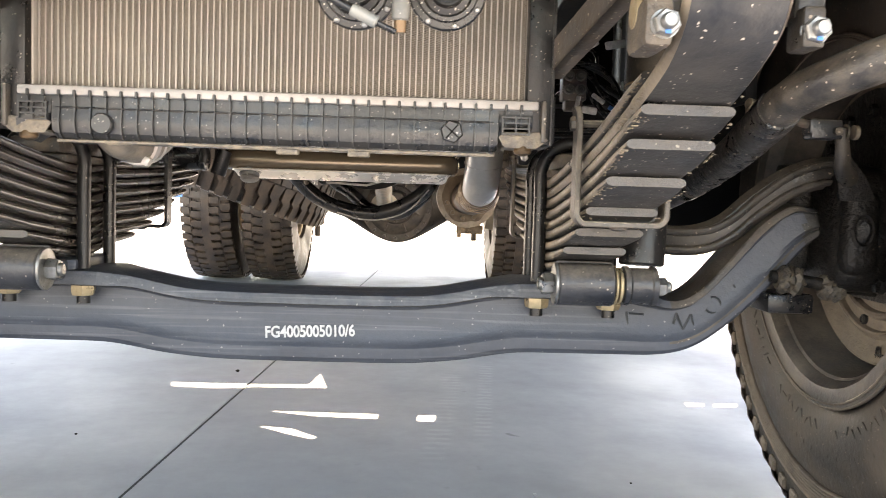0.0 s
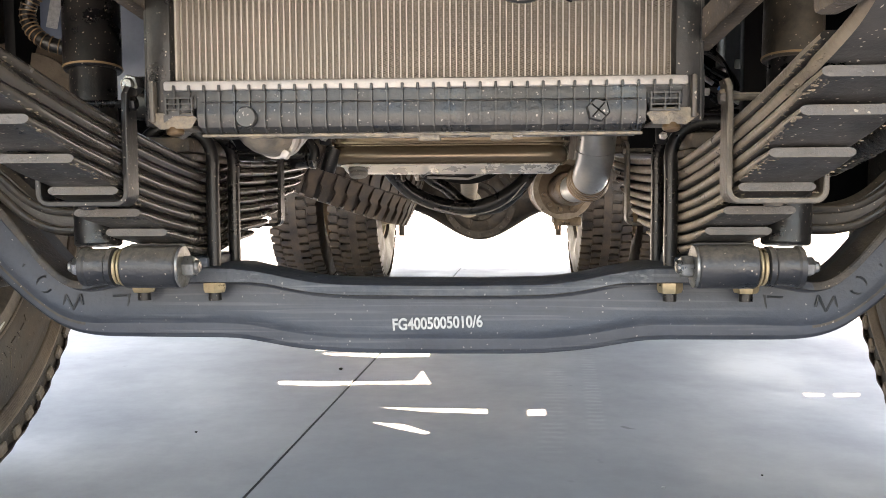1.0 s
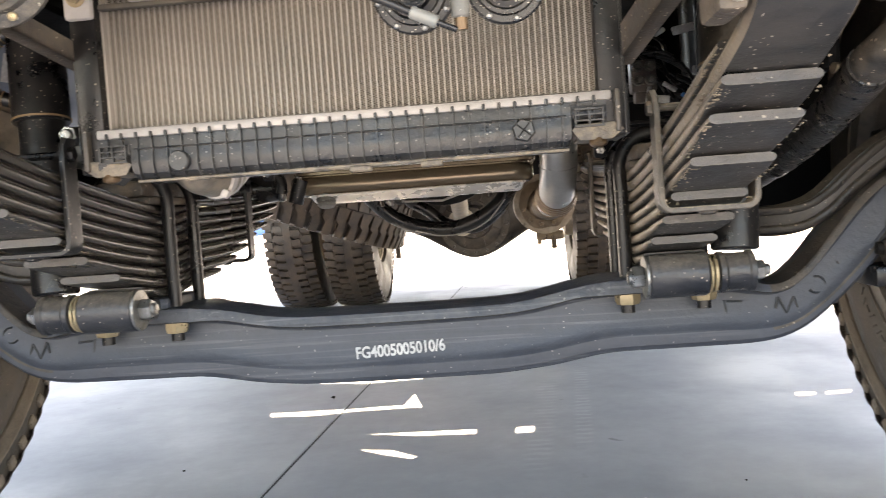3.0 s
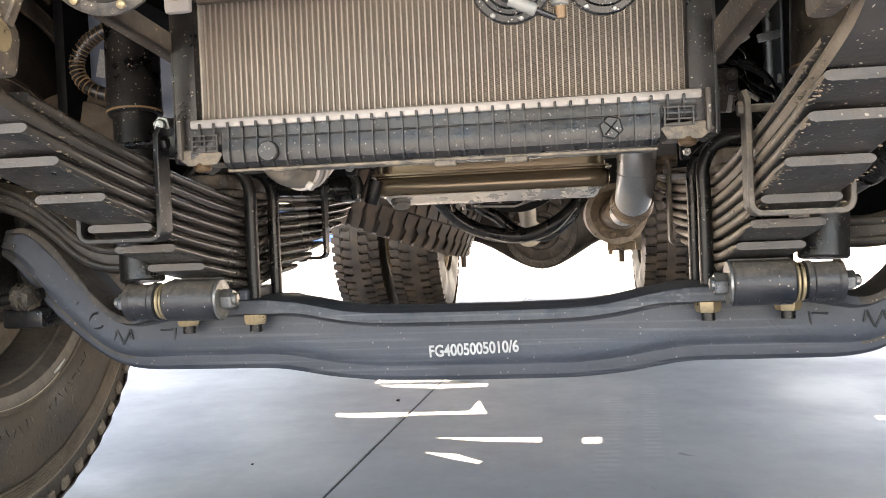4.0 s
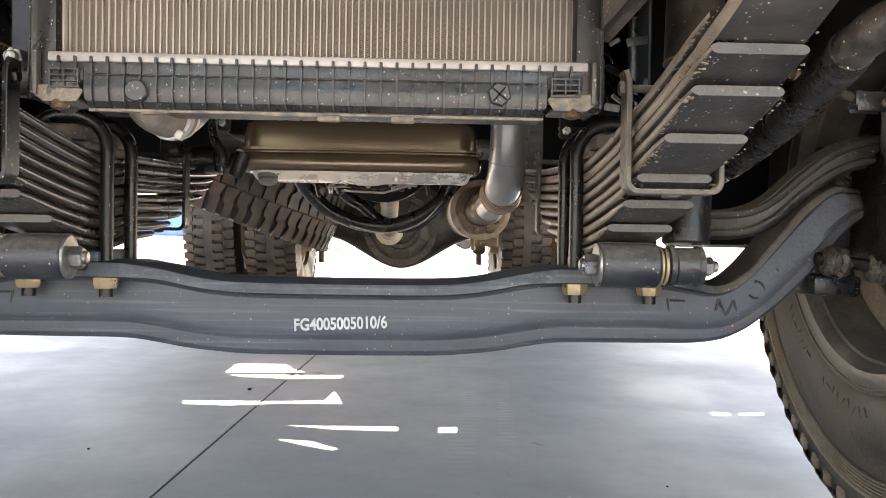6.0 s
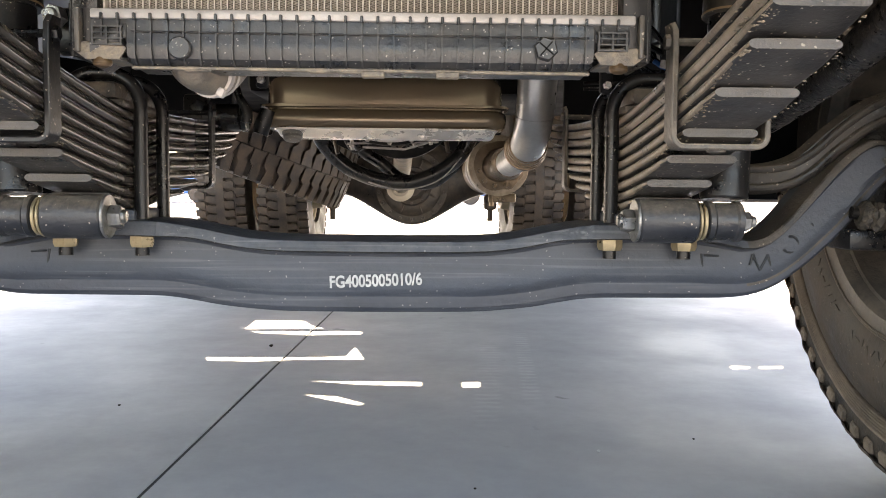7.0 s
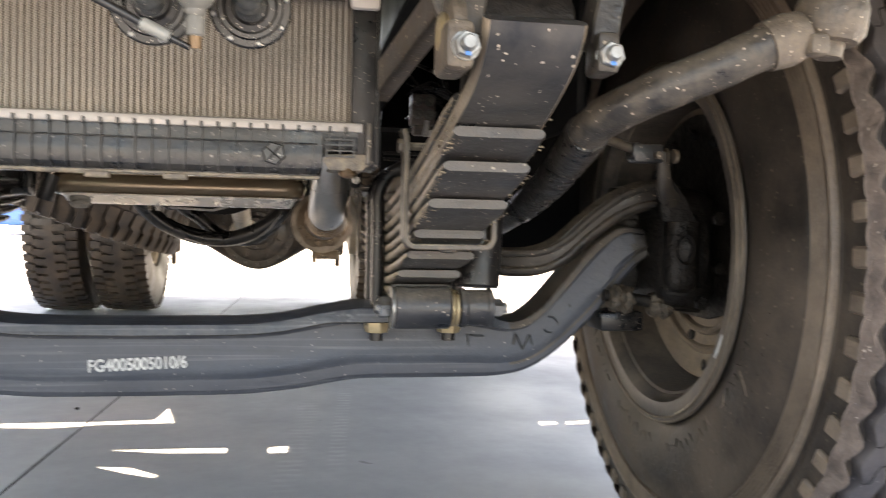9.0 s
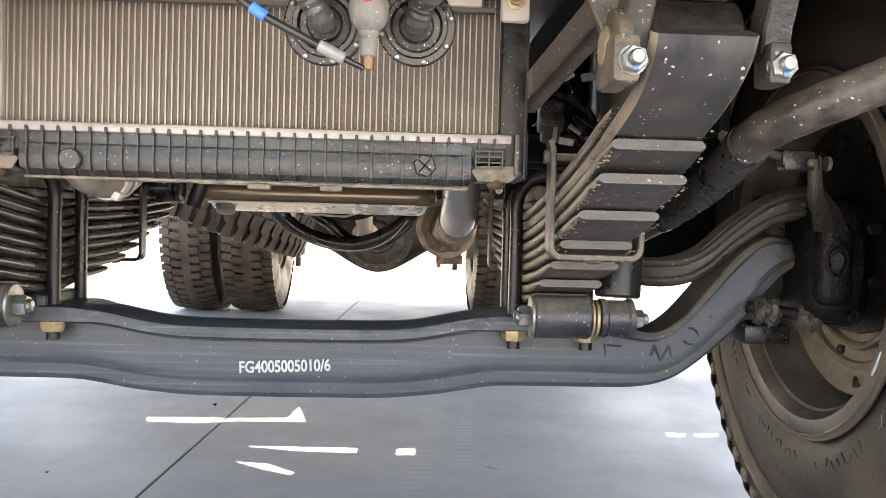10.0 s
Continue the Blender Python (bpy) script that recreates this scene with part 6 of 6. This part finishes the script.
lathe(bm, [(-0.11, 0.285), (-0.05, 0.25), (0.0, 0.24), (0.02, 0.10), (0.03, 0.10), (0.03, 0.24), (0.11, 0.285)], (0, 0, 0), (1, 0, 0), 40)
spare = part("spare_wheel", bm, M_BEIGE, None, "spare lug-tread wheel slung tilted under the frame")
tagged(spare, category="wheel")
lug_tyre(spare, False)
spare.matrix_basis = pose(-0.83, 2.97, 0.735, 0, -69, 0)

# ---- small things in front of the radiator ----
# a pair of horns, their black diaphragm discs facing the core
for (dx, dz, r), (bx, bz, br) in (((0.111, 0.7600, 0.0355), (0.086, 0.7945, 0.044)), ((0.190, 0.7610, 0.0345), (0.200, 0.7850, 0.046))):
    bm = B()
    c = Vector((dx, -0.640, dz))
    d = Vector((0.0, -1.0, -0.15)).normalized()
    lathe(bm, [(-0.008, r * 0.9), (-0.004, r), (0.004, r), (0.006, r * 0.95), (0.006, r * 0.80), (0.010, r * 0.76), (0.010, r * 0.66), (0.006, r * 0.60), (0.007, r * 0.45), (0.013, r * 0.38), (0.014, 0.006)], c, d, 44)
    horn = part("horn", bm, M_MUDDY, truck, "black disc horn spattered with dried mud")
    a, b, _ = frame_of(d)
    for i in range(8):
        q = 2 * math.pi * (i + 0.3) / 8
        bm = B()
        lathe(bm, [(0, 0.0026), (0.002, 0.0026), (0.003, 0.0015)], c + d * 0.006 + (a * math.cos(q) + b * math.sin(q)) * r * 0.89, d, 10)
        part("rivet", bm, M_ZINC, horn)
    bm = B()
    e = Vector((bx, -0.705, bz - 0.008))
    sweep(bm, [c + d * 0.012, c + d * 0.03 + Vector((0, 0, 0.003)), (c + e) / 2 + Vector((0, -0.01, 0.004)), e], [0.0125, 0.011, 0.0105, 0.0135], 18, 14, ripple=0.06, waves=11)
    part("neck", bm, M_NECK, horn)
    bm = B()
    lathe(bm, [(0.0, 0.016), (-0.006, 0.026), (-0.016, br * 0.88), (-0.022, br), (-0.025, br), (-0.022, br * 0.9), (-0.010, 0.020), (-0.004, 0.008)], e, (0.0, 0.62, -0.78), 44, cap=False)
    part("bell", bm, M_BELL, horn, "grey plastic horn bell")

# valve with a red label between the horns
bm = B()
lathe(bm, [(0, 0.005), (0.002, 0.0072), (0.014, 0.0076), (0.016, 0.0066), (0.019, 0.0085), (0.021, 0.0085), (0.025, 0.0125), (0.031, 0.0155), (0.041, 0.0160), (0.049, 0.0145), (0.055, 0.009), (0.057, 0.003)], (0.1515, -0.695, 0.722), (0, -0.12, 1), 30)
valve = part("air_valve", bm, M_GREYPL, truck, "grey plastic air valve with red label")
bm = B()
lathe(bm, [(0, 0.0048), (0.012, 0.0052)], (0.1515, -0.6945, 0.713), (0, -0.12, 1), 16)
part("fitting", bm, M_BRASS, valve, "dull brass fitting")
bm = B()
lathe(bm, [(0, 0.0055), (0.0012, 0.0055)], (0.1500, -0.7150, 0.7665), (0, -1, 0.12), 20)
part("label", bm, M_RED, valve, "round red label")
bm = B()
box(bm, (0.1505, -0.7166, 0.7680), (0.0055, 0.0008, 0.0012), 0, Matrix.Rotation(radians(-20), 4, "Y"))
box(bm, (0.1495, -0.7164, 0.7652), (0.0050, 0.0008, 0.0012), 0, Matrix.Rotation(radians(-20), 4, "Y"))
part("label_print", bm, M_WHITE, valve)
bm = B()
sweep(bm, [(0.130, -0.70, 0.771), (0.14, -0.712, 0.775), (0.155, -0.714, 0.776), (0.172, -0.70, 0.781)], 0.0022, 8, 6)
part("wire_loop", bm, M_ALU, valve)
for x, z in ((0.134, 0.785), (0.166, 0.787)):
    bm = B()
    lathe(bm, [(0, 0.007), (0.003, 0.007), (0.004, 0.0045), (0.010, 0.004)], (x, -0.69, z), (0, -1, -0.2), 16)
    part("screw", bm, M_ZINC, valve)

# electrical lead with a blue tape and a white sleeve
bm = B()
sweep(bm, [(-0.08, -0.69, 0.850), (-0.04, -0.70, 0.822), (-0.005, -0.70, 0.800), (0.032, -0.70, 0.776), (0.064, -0.70, 0.754), (0.095, -0.70, 0.738), (0.121, -0.70, 0.725), (0.148, -0.697, 0.713)], [0.003, 0.003, 0.003, 0.0032, 0.0036, 0.0036, 0.003, 0.0025], 12, 8)
lead = part("lead", bm, M_HOSE, truck, "dusty black electrical lead")
bm = B()
rod(bm, (0.058, -0.7002, 0.7585), (0.070, -0.7002, 0.7503), 0.0048, 14, 0.001)
part("tape", bm, M_BLUE, lead, "blue tape")
bm = B()
rod(bm, (0.112, -0.7002, 0.7295), (0.133, -0.699, 0.7195), 0.0052, 14, 0.001)
part("sleeve", bm, M_BELL, lead, "white sleeve")

# slotted siren beside the radiator
c = Vector((-0.279, -0.62, 0.8285))
d = Vector((0.1, -1.0, -0.25)).normalized()
bm = B()
lathe(bm, [(-0.03, 0.030), (-0.012, 0.056), (-0.004, 0.060), (0.004, 0.060), (0.006, 0.057), (0.006, 0.048), (0.012, 0.045), (0.014, 0.040), (0.010, 0.037), (0.010, 0.030), (0.010, 0.0)], c, d, 54)
siren = part("siren", bm, M_SIREN, truck, "round grey siren with slotted grille")
a, b, _ = frame_of(d)
up = Vector((0, 0, 1)) - d * d.z
up.normalize()
side = d.cross(up)
bm = B()
lathe(bm, [(0.008, 0.0395), (0.0135, 0.0385), (0.0152, 0.034), (0.0158, 0.0)], c, d, 44)
part("grille", bm, M_SIREN, siren, "grey dusty slotted grille")
turn = Matrix((side, up, d)).transposed().to_4x4() @ Matrix.Rotation(radians(-22), 4, "Z")
for i in range(8):
    u = -0.032 + 0.0091 * i
    h = math.sqrt(max(0.0, 0.036 ** 2 - u * u)) * 1.75
    if h > 0.01:
        bm = B()
        box(bm, c + d * 0.0156 + turn.to_3x3() @ Vector((u, 0.0, 0)), (0.0036, h, 0.0016), 0.0006, turn, 1)
        part("slot", bm, M_FRAME, siren)
for i in range(7):
    q = 2 * math.pi * (i + 0.2) / 7
    bm = B()
    lathe(bm, [(0, 0.0042), (0.003, 0.0042), (0.004, 0.002)], c + d * 0.006 + (a * math.cos(q) + b * math.sin(q)) * 0.0525, d, 12)
    part("screw", bm, M_GOLD, siren, "yellow zinc screw")

# ribbed tan conduit and clutter above the far spring
bm = B()
sweep(bm, [(-0.56, -0.05, 0.925), (-0.611, -0.05, 0.905), (-0.638, -0.05, 0.888), (-0.656, -0.05, 0.860), (-0.650, -0.05, 0.829), (-0.621, -0.05, 0.806), (-0.57, -0.03, 0.795)], 0.0120, 14, 12)
pipe = part("conduit", bm, M_HOSE, truck, "black corrugated cable conduit with tan dust rings")
way = smooth_path([(-0.56, -0.05, 0.925), (-0.611, -0.05, 0.905), (-0.638, -0.05, 0.888), (-0.656, -0.05, 0.860), (-0.650, -0.05, 0.829), (-0.621, -0.05, 0.806), (-0.57, -0.03, 0.795)], 4)
for p, q in zip(way, way[1:]):
    bm = B()
    lathe(bm, [(0, 0.0118), (0.0006, 0.0134), (0.0018, 0.0134), (0.0024, 0.0118)], p, q - p, 18)
    part("dust_ring", bm, M_HOSETAN, pipe)
bm = B()
prism(bm, [(-0.74, 0.86), (-0.68, 0.78), (-0.60, 0.72), (-0.45, 0.70), (-0.44, 1.06), (-0.72, 1.06)], Matrix.Translation((0, 0.06, 0)) @ FACE, 0.012, 0.003)
tank = part("air_tank_panel", bm, M_BLUEGREY, truck, "blue-grey painted panel with white sticker")
bm = B()
box(bm, (-0.664, 0.0455, 0.875), (0.020, 0.001, 0.050), 0, Matrix.Rotation(radians(12), 4, "Y"))
part("sticker", bm, M_WHITE, tank, "white sticker", smooth=False)
bm = B()
lathe(bm, [(0, 0.105), (0.006, 0.115), (0.012, 0.116), (0.016, 0.108), (0.02, 0.09), (0.03, 0.085)], (-0.70, 0.02, 0.715), (0.3, -1, 0.3), 46)
part("brake_chamber", bm, M_DRUM, truck, "brown dusty brake chamber")
for s in (-1,):
    bm = B()
    hexa(bm, (s * 0.373, -0.305, 0.703), (s * 0.373, -0.325, 0.703), 0.0135, 0.006)
    part("frame_bolt", bm, M_ZINC, truck, "zinc hex bolt", sharp=25)
    bm = B()
    box(bm, (s * 0.364, -0.28, 0.69), (0.045, 0.03, 0.055), 0.004)
    box(bm, (s * 0.356, -0.265, 0.80), (0.020, 0.02, 0.26), 0.003)
    part("mount_bracket", bm, M_BLACK, truck)

for c in ((-0.142, -0.25, 0.640), (0.310, -0.25, 0.638)):
    bm = B()
    box(bm, (c[0], c[1] + 0.02, c[2] + 0.04), (0.016, 0.014, 0.10), 0.004)
    bracket = part("bolt_bracket", bm, M_FRAME, truck, "black bracket with zinc bolt")
    bm = B()
    hexa(bm, (c[0], c[1] + 0.014, c[2]), (c[0], c[1] + 0.004, c[2]), 0.0055, 0.003)
    part("bolt", bm, M_ZINC, bracket, "zinc bolt head", sharp=25)

# valve block, leads and air dryer behind the right spring
bm = B()
box(bm, (0.550, 0.78, 0.875), (0.062, 0.05, 0.080), 0.006)
box(bm, (0.550, 0.78, 0.825), (0.046, 0.04, 0.030), 0.006)
block = part("valve_block", bm, M_STRUT, truck, "black four-port air valve block")
for i in (-1, 1):
    for j in (-1, 1):
        bm = B()
        lathe(bm, [(0, 0.0135), (0.010, 0.0135), (0.012, 0.011), (0.008, 0.007), (0.016, 0.005)], (0.550 + i * 0.015, 0.756, 0.880 + j * 0.017), (0, -1, 0), 18)
        part("port", bm, M_GREYPL, block, "grey port fitting")
for k in range(5):
    bm = B()
    o = 0.014 * k
    sweep(bm, [(0.55 + o, 0.76, 0.93 - o * 0.3), (0.60 + o, 0.74, 0.925 - o), (0.645 + o * 0.6, 0.72, 0.88 - o), (0.66 + o * 0.5, 0.70, 0.82 - o), (0.63 - o, 0.68, 0.76)], 0.0042, 8, 6)
    part("air_line", bm, M_HOSE, truck, "black air line")
for p, q, m in (((0.585, 0.70, 0.845), (0.615, 0.70, 0.825), M_WHITE), ((0.625, 0.69, 0.815), (0.655, 0.69, 0.795), M_BLUE), ((0.655, 0.69, 0.79), (0.675, 0.69, 0.777), M_WHITE), ((0.545, 0.70, 0.80), (0.552, 0.70, 0.84), M_WHITE)):
    bm = B()
    rod(bm, p, q, 0.006, 10, 0.001)
    part("connector", bm, m, truck, "small plastic wire connector")
# white pieces added for the specks of sky seen through the clutter
for x, z, w, h, a in ((0.635, 1.0, 0.030, 0.012, -25), (0.594, 0.932, 0.048, 0.018, -10), (0.543, 0.929, 0.026, 0.010, -30), (0.627, 0.840, 0.036, 0.020, 5), (0.54, 0.784, 0.034, 0.016, 8), (0.606, 0.776, 0.036, 0.018, 12)):
    bm = B()
    box(bm, (x, 0.50, z), (w, 0.010, h), 0.003, Matrix.Rotation(radians(a), 4, "Y"))
    part("cable_clip", bm, M_WHITE, truck, "small white piece standing in for a bright sky gap")
for k, (a0, b0, c0) in enumerate(((0.90, 0.86, 0.77), (0.87, 0.89, 0.80), (0.83, 0.80, 0.74), (0.93, 0.84, 0.70), (0.80, 0.85, 0.76), (0.96, 0.90, 0.78))):
    bm = B()
    sweep(bm, [(0.52, 0.87, a0 + 0.06), (0.58 + 0.017 * (k % 3), 0.86 - 0.02 * (k % 2), b0 + 0.07), (0.645 - 0.014 * (k % 2), 0.84, (b0 + c0) / 2 + 0.05), (0.715 + 0.01 * k, 0.86, c0 + 0.04), (0.77, 0.89, 0.70 + 0.02 * k)], 0.003 + 0.001 * (k % 3), 8, 8)
    part("wiring", bm, M_HOSE, truck, "black wiring run")
bm = B()
rod(bm, (0.745, 0.95, 0.895), (0.745, 0.95, 1.10), 0.058, 36, 0.006)
dry = part("air_dryer", bm, M_BLACK, truck, "black air dryer canister with white print")
bm = B()
lathe(bm, [(0, 0.02), (0.01, 0.036), (0.03, 0.040), (0.05, 0.042)], (0.745, 0.95, 0.845), (0, 0, 1), 28)
part("dryer_base", bm, M_ALU, dry, "cast aluminium base")
writing("dryer_print", "Dryer", 0.021, Matrix.Translation((0.735, 0.8912, 0.985)) @ FACE, M_GREYPL, dry, "printed word", 0.0, 0.0003)
bm = B()
box(bm, (0.752, 0.8912, 0.933), (0.028, 0.001, 0.022))
part("dryer_label", bm, M_WHITE, dry, "white label", smooth=False)
bm = B()
rod(bm, (0.43, 0.55, 0.742), (0.70, 0.55, 0.742), 0.004, 10)
rod(bm, (0.43, 0.55, 0.728), (0.70, 0.55, 0.728), 0.004, 10)
part("pipe_pair", bm, M_BLACK, truck, "thin black brake pipes")

# ---- parked cars far behind, in the sun ----
def far_car(x, y, turn_, paint, label):
    car = new("parked_car")
    tagged(car, label, "car", "parked cars")
    bm = B()
    prof = [(-2.1, 0.35), (-2.15, 0.75), (-1.5, 0.92), (-0.8, 1.42), (0.9, 1.45), (1.6, 0.98), (2.15, 0.9), (2.2, 0.4), (2.0, 0.28), (-2.0, 0.28)]
    prism(bm, prof, Matrix.Translation((0, 0.85, 0)) @ FACE, 1.7, 0.08)
    part("body", bm, paint, car, label)
    for e in (-0.86, 0.86):
        bm = B()
        prism(bm, [(-1.25, 0.95), (-0.75, 1.34), (0.8, 1.36), (1.35, 0.98)], Matrix.Translation((0, e + 0.005 * (1 if e > 0 else -1) + 0.005, 0)) @ FACE, 0.01)
        part("side_window", bm, M_GLASS, car, smooth=False)
        for w in (-1.35, 1.35):
            bm = B()
            rod(bm, (w, e - 0.1, 0.31), (w, e + 0.1, 0.31), 0.31, 22, 0.03)
            part("wheel", bm, M_TYRE, car)
    car.matrix_basis = pose(x, y, -0.008, 0, 0, turn_)


M_CARW = mat("white_car_paint", (0.75, 0.75, 0.75), 0.25, 0.0, 0.03, 3, 50, 0.0)
M_CARB = mat("blue_car_paint", (0.05, 0.16, 0.42), 0.3, 0.0, 0.05, 3, 50, 0.0)
far_car(-2.2, 24.0, 0, M_CARW, "white parked car in bright sun")
far_car(3.0, 27.0, 0, M_CARB, "blue parked car in bright sun")
far_car(-8.5, 26.0, 8, M_CARB, "blue parked car in bright sun")

# crumbs on the floor
for x, y, r, m, what in ((-0.405, 1.27, 0.007, M_CAST, "dark"), (0.41, 0.22, 0.004, M_WHITE, "white"), (-0.62, 0.55, 0.004, M_CAST, "dark"), (0.62, 0.30, 0.003, M_CAST, "dark"), (0.16, 0.02, 0.003, M_CAST, "dark")):
    bm = B()
    bmesh.ops.create_icosphere(bm, subdivisions=2, radius=r)
    for v in bm.verts:
        v.co += noise.noise_vector(v.co * 120) * r * 0.5
        v.co.z *= 0.6
    stone = part("pebble", bm, m, None, f"small {what} crumb lying on the concrete floor")
    stone.location = (x, y, r * 0.5)
    tagged(stone, category="pebble", group="crumbs on the floor")

# parts go no deeper than thing, part and sub-part
for ob in list(scene.objects):
    while ob.parent and ob.parent.parent and ob.parent.parent.parent:
        ob.parent = ob.parent.parent
